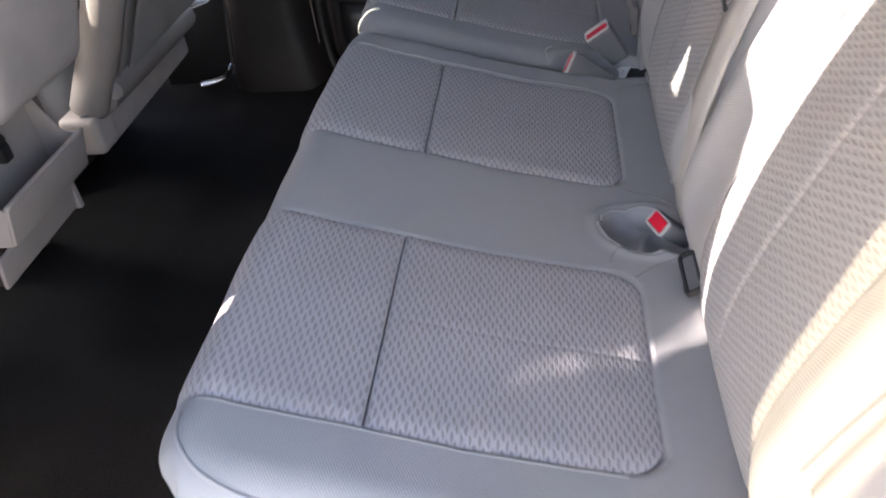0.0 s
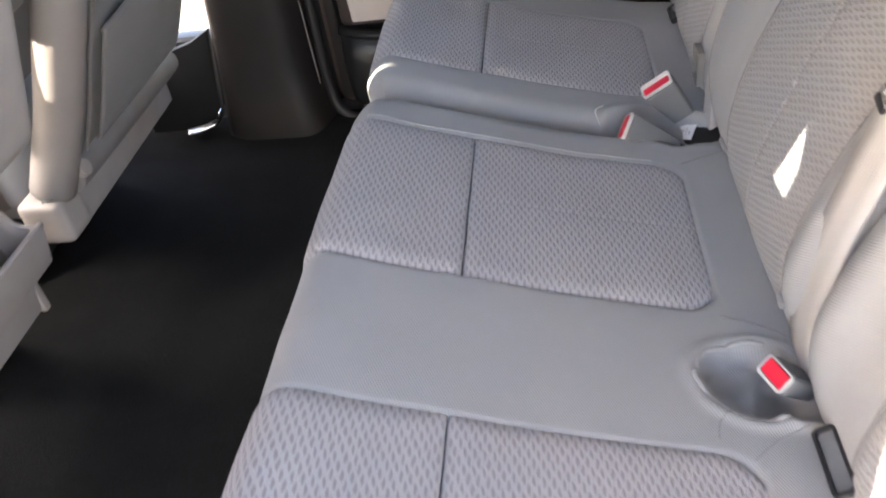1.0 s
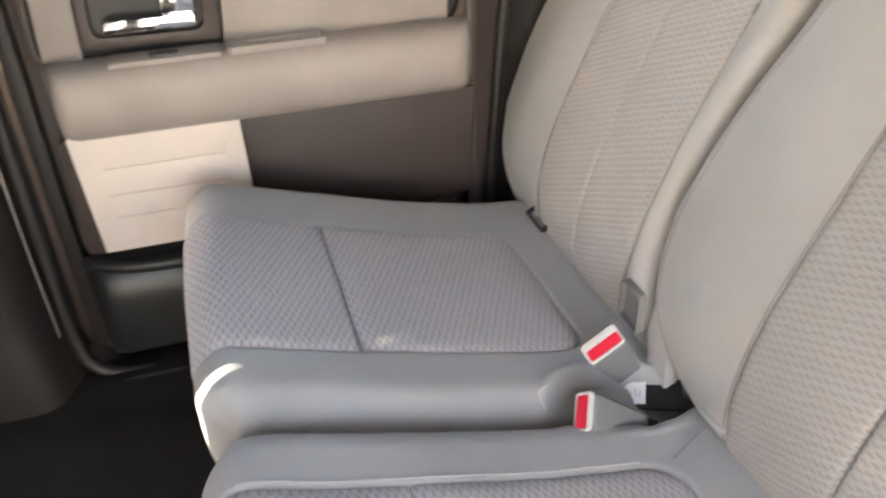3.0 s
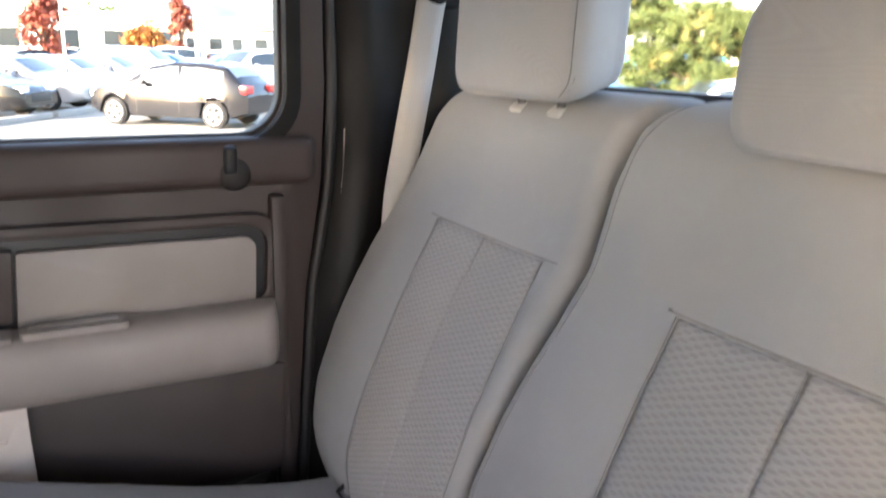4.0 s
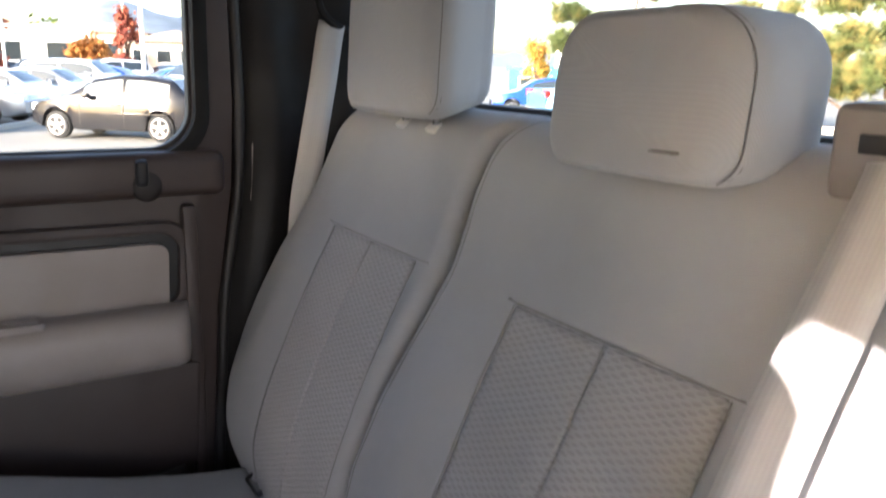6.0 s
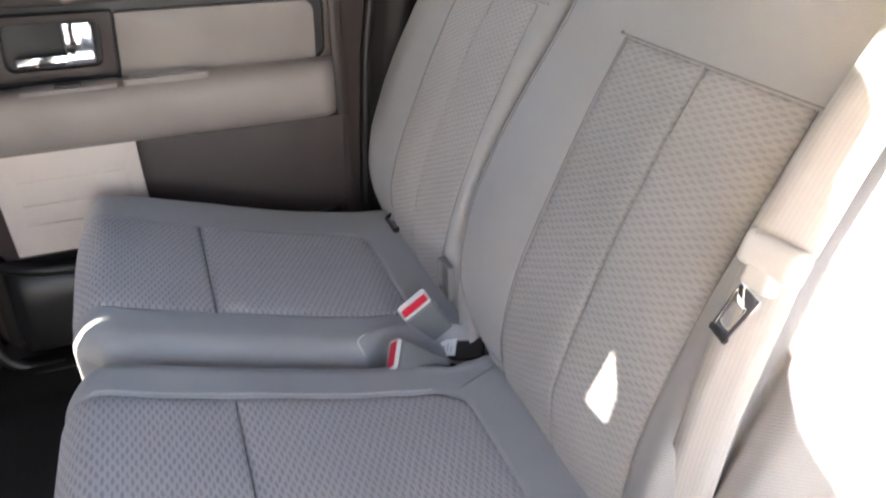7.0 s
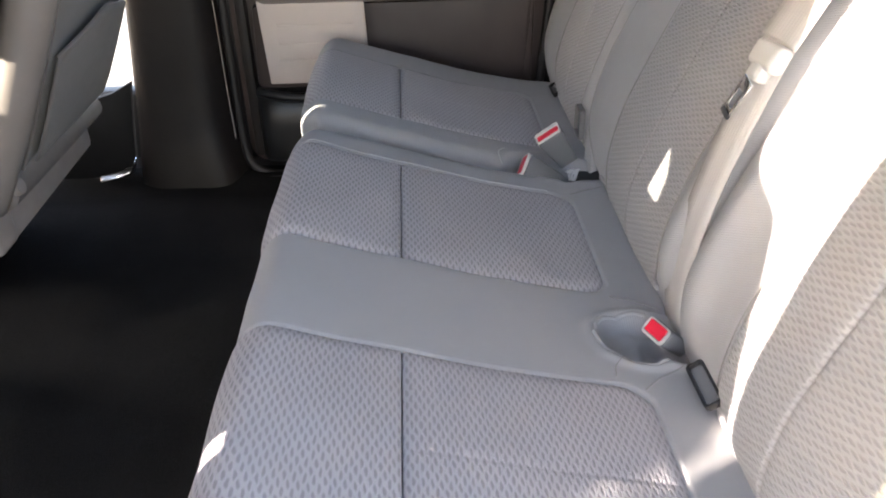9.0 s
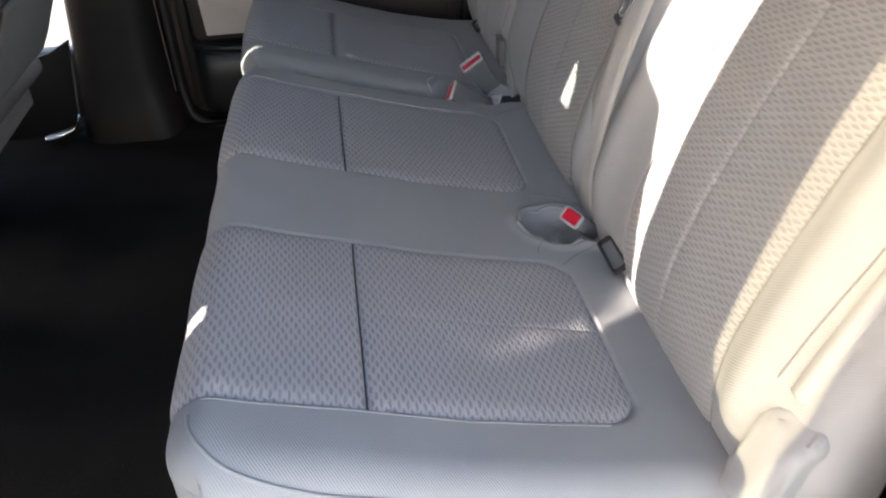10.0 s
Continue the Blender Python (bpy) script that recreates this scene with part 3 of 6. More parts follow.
for i, (y, z) in enumerate(((1.575, 0.31), (1.53, 0.30), (1.505, 0.26), (1.50, 0.20), (1.507, 0.14), (1.53, 0.12))):
    pocket.append((y, z))
pc, _ = spline(pocket, 24)
verts, faces = [], []
for i in range(31):
    t = i / 30
    x = -0.20 + 0.64 * t
    k = min(1.0, math.sqrt(max(0.02, 1 - max(0, 1 - min(t, 1 - t) / 0.06) ** 2)))
    for y, z in pc:
        verts.append((x, 1.578 - (1.578 - y) * k, z))
for i in range(30):
    for j in range(23):
        a = i * 24 + j
        faces.append((a, a + 1, a + 25, a + 24))
part("bottle_pocket", mesh("pocket", verts, faces, BLACK), door, "black moulded door pocket")
part("pocket_rim", tube([(-0.185, 1.535, 0.302), (-0.10, 1.515, 0.292), (0.10, 1.512, 0.290), (0.30, 1.515, 0.292), (0.43, 1.535, 0.302)], 0.012, 40, 8, BLACK), door)

# ---- rear corner pillars ----
def pillar_c(name, y_at, label, flip=1):
    verts, faces = [], []
    n, c = 40, 60
    for i in range(n + 1):
        z = 0.10 + 1.25 * i / n
        for j in range(c + 1):
            t = j / c
            x = edge_x(z) + 0.004 + (0.915 - edge_x(z)) * t
            d = x - edge_x(z)
            y = 1.600 - 0.028 * smooth(d / 0.05) - 0.012 * gauss(d - 0.075, 0.03) - 0.03 * smooth((d - 0.12) / 0.10) + 0.02 * smooth((z - 0.95) / 0.3) * smooth(d / 0.1)
            y -= 0.02 * smooth((x - 0.78) / 0.12)
            y -= 0.012 * smooth((0.80 - z) / 0.3)
            if flip < 0:
                y = 2 * MID - y
            verts.append((x, y, z))
    for i in range(n):
        for j in range(c):
            a = i * (c + 1) + j
            faces.append((a, a + 1, a + c + 2, a + c + 1))
    me = mesh(name, verts, faces, PILLAR)
    ob = single(name, me, label, "pillar", kind="structure")
    so = ob.modifiers.new("thick", "SOLIDIFY")
    so.thickness, so.offset = 0.03, -flip
    return ob


pillar_c("pillar_c_far", 1.6, "dark moulded trim of the rear corner pillar")
pillar_c("pillar_c_near", 1.6, "dark moulded trim of the near rear corner pillar", -1)
single("door_seal", tube([(edge_x(z) + 0.012, 1.582 + 0.006 * smooth((z - 0.9) / 0.3), z) for z in (0.12, 0.3, 0.45, 0.6, 0.7, 0.8, 0.95, 1.1, 1.3)], 0.010, 70, 8, RUBBER), "black rubber weather seal behind the door", "door seal", kind="structure")
single("door_seal", tube([(edge_x(z) + 0.036, 1.576 + 0.006 * smooth((z - 0.9) / 0.3), z) for z in (0.12, 0.3, 0.45, 0.6, 0.7, 0.8, 0.88)], 0.0013, 70, 6, STONE), "thin pale piping along the pillar trim", "trim", kind="structure")


# ---- upholstery ----
class Pad:
    """A stuffed cover: a side profile swept across, with rounded ends and sunken fields."""

    def __init__(self, profile, n, left, right, round_r=0.030, extra=None, right_r=None):
        self.c, self.s = spline(profile, n)
        g = np.gradient(self.c, axis=0)
        g /= np.linalg.norm(g, axis=1)[:, None]
        self.nrm = np.stack([-g[:, 1], g[:, 0]], axis=1)
        self.n, self.left, self.right, self.r, self.extra = n, left, right, round_r, extra
        self.rr = round_r if right_r is None else right_r
        self.fields = []

    def at(self, s):
        i = min(max(np.interp(s, self.s, np.arange(self.n)), 0), self.n - 1.001)
        k, f = int(i), i - int(i)
        return self.c[k] * (1 - f) + self.c[k + 1] * f, self.nrm[k] * (1 - f) + self.nrm[k + 1] * f

    def s_of(self, axis, value, lo=0.0, hi=9.0):
        """Where along the profile x (0) or z (1) first takes a value, between two lengths."""
        best = min((i for i in range(self.n) if lo <= self.s[i] <= hi), key=lambda i: abs(self.c[i][axis] - value))
        return float(self.s[best])

    def place(self, s, y, drop=0.0):
        p, q = self.at(s)
        d = drop + (self.extra(s, y, p) if self.extra else 0.0)
        return Vector((p[0] - q[0] * d, y, p[1] - q[1] * d))

    def sunk(self, s, y):
        d = 0.0
        for s0, s1, ya, yb, r in self.fields:
            qy = abs(y - (ya + yb) / 2) - (yb - ya) / 2 + r
            qs = abs(s - (s0 + s1) / 2) - (s1 - s0) / 2 + r
            inside = -(math.hypot(max(qy, 0), max(qs, 0)) + min(max(qy, qs), 0) - r)
            d = max(d, 0.010 * smooth(inside / 0.006))
        return d

    def cover(self, name, mat, step=0.0045, skirt=0.10):
        turn = [(1 - math.cos(math.pi / 2 * k / 7), 1 - math.sin(math.pi / 2 * k / 7)) for k in range(8)]
        ends = [(0.012, skirt), (0.0, skirt * 0.5)]
        wide = self.right(0.3) - self.left(0.3)
        m = int(wide / step)
        left = [("l", *q) for q in ends + [(self.r * a, self.r * b) for a, b in turn]]
        right = [("r", *q) for q in reversed(ends + [(self.rr * a, self.rr * b) for a, b in turn])]
        mids = [("m", (k + 1) / (m + 1), 0.0) for k in range(m)]
        allc = left + mids + right
        verts, uv, faces = [], [], []
        for i in range(self.n):
            s = self.s[i]
            y0, y1 = self.left(s), self.right(s)
            for kind, a, drop in allc:
                y = y0 + a if kind == "l" else y1 - a if kind == "r" else y0 + self.r + (y1 - y0 - self.r - self.rr) * a
                d = drop + (self.sunk(s, y) if kind == "m" else 0.0)
                verts.append(self.place(s, y, d))
                uv.append((s, y + (drop if kind == "r" else -drop if kind == "l" else 0)))
        w = len(allc)
        for i in range(self.n - 1):
            for j in range(w - 1):
                a = i * w + j
                faces.append((a, a + w, a + w + 1, a + 1))
        return mesh(name, verts, faces, mat, uv)

    def field(self, name, mat, s0, s1, ya, yb, r0=0.0, r1=0.0, puff=0.005, seam_y=None, seam_d=0.0035, rise=0.0095, lip=0.013):
        """A padded panel set in a sunken field; r0 and r1 round its ends."""
        n = max(8, int((s1 - s0) / 0.0042))
        ts = sorted(set([0, 0.002, 0.005, 0.009, 0.014] + list(np.linspace(0.018, (s1 - s0) - 0.018, n)) + [(s1 - s0) - d for d in (0, 0.002, 0.005, 0.009, 0.014)]))
        m = max(8, int((yb - ya) / 0.0045))
        half, mid = (yb - ya) / 2, (ya + yb) / 2
        vs = [0, 0.002, 0.005, 0.009, 0.014]
        ys = sorted(set([-half + v for v in vs] + list(np.linspace(-half + 0.018, half - 0.018, m)) + [half - v for v in vs] + ([seam_y - mid + d for d in (-0.004, -0.002, 0, 0.002, 0.004)] if seam_y else [])))
        verts, uv, faces = [], [], []
        for t in ts:
            s = s0 + t
            w = half
            if r0 > 0 and t < r0:
                w = half - (r0 - math.sqrt(max(0.0, r0 * r0 - (r0 - t) ** 2)))
            e = s1 - s
            if r1 > 0 and e < r1:
                w = half - (r1 - math.sqrt(max(0.0, r1 * r1 - (r1 - e) ** 2)))
            for v in ys:
                k = v / half
                y = mid + k * w
                d = min(w * (1 - abs(k)), t, e)
                h = 0.002 - rise + rise * math.sqrt(max(0.0, 1 - (1 - min(1, d / lip)) ** 2)) + puff * (1 - k * k) * smooth(min(t, e) / 0.08)
                if seam_y:
                    h -= seam_d * gauss(v + mid - seam_y, 0.0026)
                verts.append(self.place(s, y, -h))
                uv.append((s, y))
        w = len(ys)
        for i in range(len(ts) - 1):
            for j in range(w - 1):
                a = i * w + j
                faces.append((a, a + w, a + w + 1, a + 1))
        return mesh(name, verts, faces, mat, uv)

    def edge(self, s, y):
        """How far the cover has rounded down at its ends."""
        a, b = max(0.0, y - self.left(s)), max(0.0, self.right(s) - y)
        e, r = (a, self.r) if a < b else (b, self.rr)
        return r * (1 - math.sin(math.acos(1 - e / r))) if e < r else 0.0

    def line(self, pts, r, mat, lift=0.0005, n=60):
        """Thread along (s, y) places on the cover."""
        c, _ = spline(pts, n)
        return tube([self.place(s, y, self.sunk(s, y) + self.edge(s, y) - lift) for s, y in c], r, n, 5, mat)


SEAT_SIDE = [(0.06, 0.17), (0.012, 0.25), (-0.012, 0.34), (-0.016, 0.402), (-0.012, 0.435), (0.018, 0.459), (0.065, 0.4455), (0.11, 0.4315), (0.16, 0.4165), (0.23, 0.3950), (0.30, 0.3755), (0.37, 0.359), (0.43, 0.3465), (0.47, 0.342), (0.51, 0.3365), (0.55, 0.322), (0.60, 0.278)]
BACK_SIDE = [(0.60, 0.235), (0.555, 0.262), (0.519, 0.30), (0.502, 0.345), (0.499, 0.40), (0.508, 0.455), (0.529, 0.52), (0.562, 0.60), (0.600, 0.68), (0.640, 0.76), (0.669, 0.82), (0.695, 0.88), (0.714, 0.920), (0.740, 0.948), (0.78, 0.962), (0.83, 0.955), (0.862, 0.925), (0.868, 0.85)]


def wrinkles(x, y):
    return 0.0021 * noise.noise(Vector((x * 9, y * 7, 0.3))) + 0.0010 * noise.noise(Vector((x * 26, y * 18, 1.7)))


def seat_extra(pockets, y0, y1):
    def f(s, y, p):
        x = p[0]
        d = wrinkles(x, y)
        e = min(y - y0, y1 - y)
        if e < 0.075:
            d += 0.045 * (1 - e / 0.075) ** 2.2 * smooth((0.37 - s) / 0.12)
        for px, py, ax, ay, depth in pockets:
            q = math.hypot((x - px) / ax, (y - py) / ay)
            if p[1] < 0.45 and q < 1.8 and s > 0.3:
                d += depth * smooth((1.12 - q) / 0.35)
                d -= 0.004 * gauss(q - 1.18, 0.12)
                d += 0.0016 * math.sin(x * 120 + y * 160 + 3 * math.sin(y * 60)) * smooth((1.3 - q) / 0.5) + 0.004 * noise.noise(Vector((x * 40, y * 34, 4))) * smooth((1.5 - q) / 0.5)
        return d
    return f


def bench_cushion(parent, y0, y1, places, pockets):
    pad = Pad(SEAT_SIDE, 170, lambda s: y0, lambda s: y1, 0.042, seat_extra(pockets, y0, y1))
    sa = pad.s_of(1, 0.30, 0, 0.2)
    sb = pad.s_of(0, 0.160, 0.25)
    sc = pad.s_of(0, 0.437, 0.4)
    for ya, yb in places:
        pad.fields.append((sa, sc, ya, yb, 0.035))
    body = part("cushion", pad.cover("cushion", CLOTH), parent, "grey cloth seat cushion")
    for ya, yb in places:
        sub("knit_panel", pad.field("front_panel", KNIT, sa, sb - 0.0008, ya + 0.001, yb - 0.001, r0=0.02, puff=0.002, rise=0.0065, lip=0.022), body)
        sub("knit_panel", pad.field("rear_panel", KNIT, sb + 0.0008, sc, ya + 0.001, yb - 0.001, r1=0.045, puff=0.001, seam_y=(ya + yb) / 2, seam_d=0.0010, rise=0.0065, lip=0.022), body)
    return pad, body


def backrest(parent, left, right, places, ridges, crease=None, right_r=0.035):
    pad0 = Pad(BACK_SIDE, 190, lambda s: 0, lambda s: 1)
    zs = lambda s: float(np.interp(s, pad0.s, pad0.c[:, 1]))

    def extra(s, y, p):
        z = p[1]
        d = wrinkles(z, y) * 0.8
        up = smooth((z - 0.33) / 0.1) * smooth((0.80 - z) / 0.12)
        for at, wide, high in ridges:
            d -= high * gauss(y - at, wide) * up
        if crease:
            d += 0.012 * gauss(y - crease, 0.008) * smooth((0.86 - z) / 0.2)
        return d
    pad = Pad(BACK_SIDE, 190, lambda s: left(zs(s), s), lambda s: right(zs(s), s), 0.035, extra, right_r)
    sa = pad.s_of(1, 0.30, 0, 0.3)
    sb = pad.s_of(1, 0.772, 0.3, 0.9)
    for ya, yb in places:
        pad.fields.append((sa, sb, ya, yb, 0.004))
    body = part("backrest", pad.cover("backrest", CLOTH, 0.005, 0.09), parent, "grey cloth backrest")
    for ya, yb in places:
        sub("knit_panel", pad.field("back_panel", KNIT_BACK, sa, sb, ya + 0.001, yb - 0.001, puff=0.004, seam_y=(ya + yb) / 2, rise=0.0090), body)
        sub("top_seam", pad.line([(sb + 0.002, ya - (0.030 if ya > 1 else 0.006)), (sb + 0.001, ya - 0.004), (sb + 0.0005, (ya + yb) / 2), (sb + 0.001, yb + 0.004)] + [(sb + 0.003, yb + (0.020 if ya > 1 else 0.006))], 0.0007, SEAM), body)
        for y, hh in ((ya + 0.0005, 0.0), ((ya + yb) / 2, 0.0022), (yb - 0.0005, 0.0)):
            c, _ = spline([(sa + 0.02, y), ((sa + sb) / 2, y), (sb - 0.002, y)], 70)
            sub("seam", tube([pad.place(q, w, -hh) for q, w in c], 0.0007 if hh == 0 else 0.0005, 70, 5, FINE), body)
    lo, hi = pad.s_of(1, 0.36, 0.05, 0.4), pad.s_of(0, 0.80, 0.7)
    for k, edge in ((-1, right),) if crease else ():
        line = [(s, edge(zs(s), s) + k * 0.020) for s in np.linspace(lo, hi, 14)]
        sub("edge_seam", pad.line(line, 0.0007, FINE, 0.0002, 110), body)
    return pad, body


def pillow(name, cx, cy, cz, w, h, d0, taper, lean, parent, top_round=0.10, shave=None):
    """A head restraint: a rounded block, narrower behind, with a side seam."""
    verts, faces, uv = [], [], []
    n, m = 36, 56
    out = corners([(-w / 2, -h / 2, 0.036), (w / 2, -h / 2, 0.036), (w / 2, h / 2, top_round), (-w / 2, h / 2, top_round)], 10)
    out2 = []
    per = [0.0]
    for i in range(1, len(out) + 1):
        per.append(per[-1] + (out[i % len(out)] - out[i - 1]).length)
    for k in range(m):
        t = per[-1] * k / m
        i = max(j for j in range(len(per)) if per[j] <= t)
        a, b = out[i % len(out)], out[(i + 1) % len(out)]
        f = (t - per[i]) / max(1e-9, per[min(i + 1, len(per) - 1)] - per[i])
        out2.append(a + (b - a) * f)
    rows = []
    r = 0.030
    for k in range(7):
        th = math.pi / 2 * k / 6
        rows.append((r * (1 - math.sin(th)) - 0.0, 1 - (r * (1 - math.cos(th))) * 2 / w * 1.0))
    rows = [(0.0, 0.0, 0), (0.0, 0.45, 0), (0.0, 0.75, 0)] + [(r * (1 - math.cos(math.pi / 2 * k / 6)), 1 - (r / (w / 2)) * (1 - math.sin(math.pi / 2 * k / 6)), 0) for k in range(7)]
    rows += [(r + (d0 - 2 * r) * k / 10, 1 - taper * (k / 10) ** 1.3, 1) for k in range(1, 10)]
    rows += [(d0 - r * (1 - math.sin(math.pi / 2 * k / 5)), (1 - taper) * (1 - 0.28 * (1 - math.cos(math.pi / 2 * k / 5))), 1) for k in range(6)] + [(d0 + 0.002, 0.4 * (1 - taper), 1), (d0 + 0.002, 0.0, 1)]
    for dx, k, _ in rows:
        for q in out2:
            sc = k
            x = dx - 0.012 * (1 - (q.x * sc / (w / 2)) ** 2) * (1 if dx < r else 0.3)
            z = q.y * (1 - (1 - sc) * 0.55)
            y = cy + q.x * sc
            verts.append((cx + x + (z + h / 2) * lean, max(y, shave(cz + z)) if shave else y, cz + z))
            uv.append((q.x * 1.0 + dx, z))
    for i in range(len(rows) - 1):
        for j in range(m):
            faces.append((i * m + j, i * m + (j + 1) % m, (i + 1) * m + (j + 1) % m, (i + 1) * m + j))
    body = part(name, mesh(name, verts, faces, CLOTH, uv), parent, "grey cloth head restraint")
    for base, dx in ((7 * m, -0.003), (7 * m, 0.004)):
        ring = []
        for j in range(m):
            v = Vector(verts[base + j])
            if out2[j].x < -0.10 * w and (out2[j].y > -h * 0.49 or out2[j].x < -0.43 * w):
                ring.append(v + (v - Vector((v.x + 0.05, cy, cz))).normalized() * 0.0004 + Vector((dx, 0, 0)))
        ring.sort(key=lambda v: math.atan2(v.z - cz, v.y - cy) % (2 * math.pi))
        sub("seam", tube(ring, 0.0008, 140, 5, SEAM), body)
    return body


# far single seat
seat = thing("bench_seat", "single rear truck seat in grey cloth with knit centre panels", "car seat", "rear bench seats", at=(0.3, 1.2, 0.16))
FAR_PLACE, MID_PLACE, NEAR_PLACE = (1.042, 1.330), (0.565, 0.853), (0.088, 0.380)
bench_cushion(seat, 0.948, 1.462, [FAR_PLACE], [(0.425, 0.955, 0.075, 0.050, 0.022)])
SPLIT = ((0.235, 0.30, 0.345, 0.368, 0.406, 0.46, 0.52, 0.60, 0.66, 0.72, 0.778, 0.82, 0.867, 0.93, 0.950, 0.962), (0.86, 0.88, 0.94, 0.985, 1.018, 1.042, 1.052, 1.045, 1.036, 1.022, 1.014, 1.022, 1.028, 1.026, 1.012, 0.985))
split = lambda z: float(np.interp(z, *SPLIT))
yr = lambda z, s: float(np.interp(s, (0.0, 0.12, 0.21, 0.28, 0.38, 0.48, 0.575, 0.665, 0.755, 0.80, 0.84, 1.2), (1.470, 1.500, 1.525, 1.546, 1.550, 1.543, 1.525, 1.512, 1.505, 1.490, 1.462, 1.440)))
yr_near = lambda z, s: float(np.interp(s, (0.0, 0.12, 0.24, 0.40, 0.55, 0.66, 0.74, 0.80, 0.86, 1.2), (1.470, 1.490, 1.500, 1.494, 1.480, 1.465, 1.448, 1.428, 1.412, 1.400)))
yl = lambda z, s: max(1.0, split(z) + 0.008)
far_back, far_back_ob = backrest(seat, yl, yr, [(1.084, 1.351)], [(1.045, 0.030, 0.010), (1.435, 0.070, 0.014)])
fh = pillow("headrest", 0.668, 1.236, 1.086, 0.277, 0.274, 0.128, 0.20, 0.05, seat, 0.128)
for dy in (-0.045, 0.045):
    sub("post_sleeve", from_bm("sleeve", moved(box(-0.009, 0.009, -0.013, 0.013, -0.006, 0.005, 0.003), pose(0.726, 1.228 + dy, 0.934, 0, -35)), PALEPLASTIC), fh, "pale plastic post sleeve")
    sub("post", tube([(0.724, 1.218 + dy, 0.94), (0.722, 1.218 + dy, 0.975)], 0.006, 4, 10, STEEL), fh, "steel post")

# near double seat
seat2 = thing("bench_seat", "double rear truck bench seat in grey cloth with knit centre panels", "car seat", "rear bench seats", at=(0.3, 0.45, 0.16))
near_pad, near_cush = bench_cushion(seat2, -0.005, 0.940, [NEAR_PLACE, MID_PLACE], [(0.455, 0.468, 0.056, 0.048, 0.022), (0.488, 0.455, 0.034, 0.036, 0.010), (0.44, 0.955, 0.075, 0.045, 0.02)])
yl2 = lambda z, s: 2 * MID - yr_near(z, s)
yr2 = lambda z, s: split(z)
near_back, near_back_ob = backrest(seat2, yl2, yr2, [(0.079, 0.346), (0.577, 0.867)], [(0.034, 0.030, 0.016), (0.440, 0.030, 0.014), (0.532, 0.030, 0.016), (0.950, 0.075, 0.008)], 0.487, 0.018)
ch = pillow("headrest", 0.660, 0.737, 1.002, 0.250, 0.152, 0.138, 0.06, 0.10, seat2, 0.062)
sub("fabric_tab", from_bm("tab", box(0.645, 0.662, 0.664, 0.690, 0.9540, 0.9560, 0.0006), SEAM), ch)
# folded edge of the near backrest: seam, cloth roll and the flap at its foot
za, zb = near_back.s_of(1, 0.47, 0.1, 0.5), near_back.s_of(1, 0.74, 0.3, 0.9)
sub("seam", near_back.line([(za, 0.004), ((za + zb) / 2, -0.004), (zb, -0.006)], 0.0007, SEAM), near_back_ob)
sub("edge_roll", near_back.line([(za, -0.020), ((za + zb) / 2, -0.024), (zb, -0.026)], 0.013, CLOTH, -0.006), near_back_ob, "rolled cloth edge")
flap = bmesh.new()
bmesh.ops.create_uvsphere(flap, u_segments=28, v_segments=18, radius=1.0)
for v in flap.verts:
    c = v.co.copy()
    k = 1 + 0.12 * noise.noise(c * 1.9) + 0.05 * noise.noise(c * 5)
    boxy = [math.copysign(abs(q) ** 0.6, q) for q in c]
    v.co = Vector((0.500 + 0.016 * boxy[0] * k + 0.02 * c.z + 0.0018 * math.sin(7 * c.y + 3 * c.z), -0.026 + 0.032 * boxy[1] * k - 0.012 * c.z, 0.408 + 0.056 * boxy[2] * k))
sub("cloth_flap", from_bm("flap", flap, CLOTH), near_back_ob, "tucked cloth flap")
for pad_, ob_, ya, yb in ((far_back, far_back_ob, 1.05, 1.36), (near_back, near_back_ob, 0.10, 0.38), (near_back, near_back_ob, 0.56, 0.90)):
    sw = pad_.s_of(1, 0.352, 0.05, 0.3)
    sub("lower_welt", pad_.line([(sw, ya), (sw + 0.003, (ya + yb) / 2), (sw, yb)], 0.0045, CLOTH, 0.001), ob_)
lug = plate(corners([(0.952, 0.275, 0.004), (0.986, 0.275, 0.004), (1.018, 0.375, 0.02), (1.020, 0.418, 0.012), (0.994, 0.424, 0.012), (0.972, 0.350, 0.02)], 5), [], 0.499, 0.511, "x", 0.004)
for v in lug.verts:
    v.co.x += 0.12 * (v.co.z - 0.40) + 0.10 * (1.0 - v.co.y)
sub("split_flap", from_bm("flap", lug, CLOTH), far_back_ob, "upright cloth flap at the split")
loop = plate(corners([(1.022, 0.368, 0.006), (1.066, 0.372, 0.006), (1.066, 0.424, 0.006), (1.022, 0.424, 0.006)], 4), [corners([(1.025, 0.371, 0.004), (1.063, 0.375, 0.004), (1.063, 0.421, 0.004), (1.025, 0.421, 0.004)], 4)], 0.482, 0.492, "x", 0.0008)
loop = sub("release_loop", from_bm("loop", loop, SEAM), far_back_ob, "dark rim of the release slot")
sub("release_slot", from_bm("slot", box(0.488, 0.492, 1.024, 1.064, 0.370, 0.423, 0.001, 1), BUCKLE), far_back_ob, "grey recess of the release slot")
# rim of the buckle pocket in the near cushion
rim = []
for k in range(22):
    th = radians(75 + 215 * k / 21)
    x, y = 0.455 + 0.060 * math.cos(th), 0.468 + 0.050 * math.sin(th)
    rim.append((near_pad.s_of(0, x, 0.3, 0.8), y))
sub("pocket_rim", near_pad.line(rim, 0.0028, CLOTH, 0.001, 70), near_cush, "gathered rim of the buckle pocket")
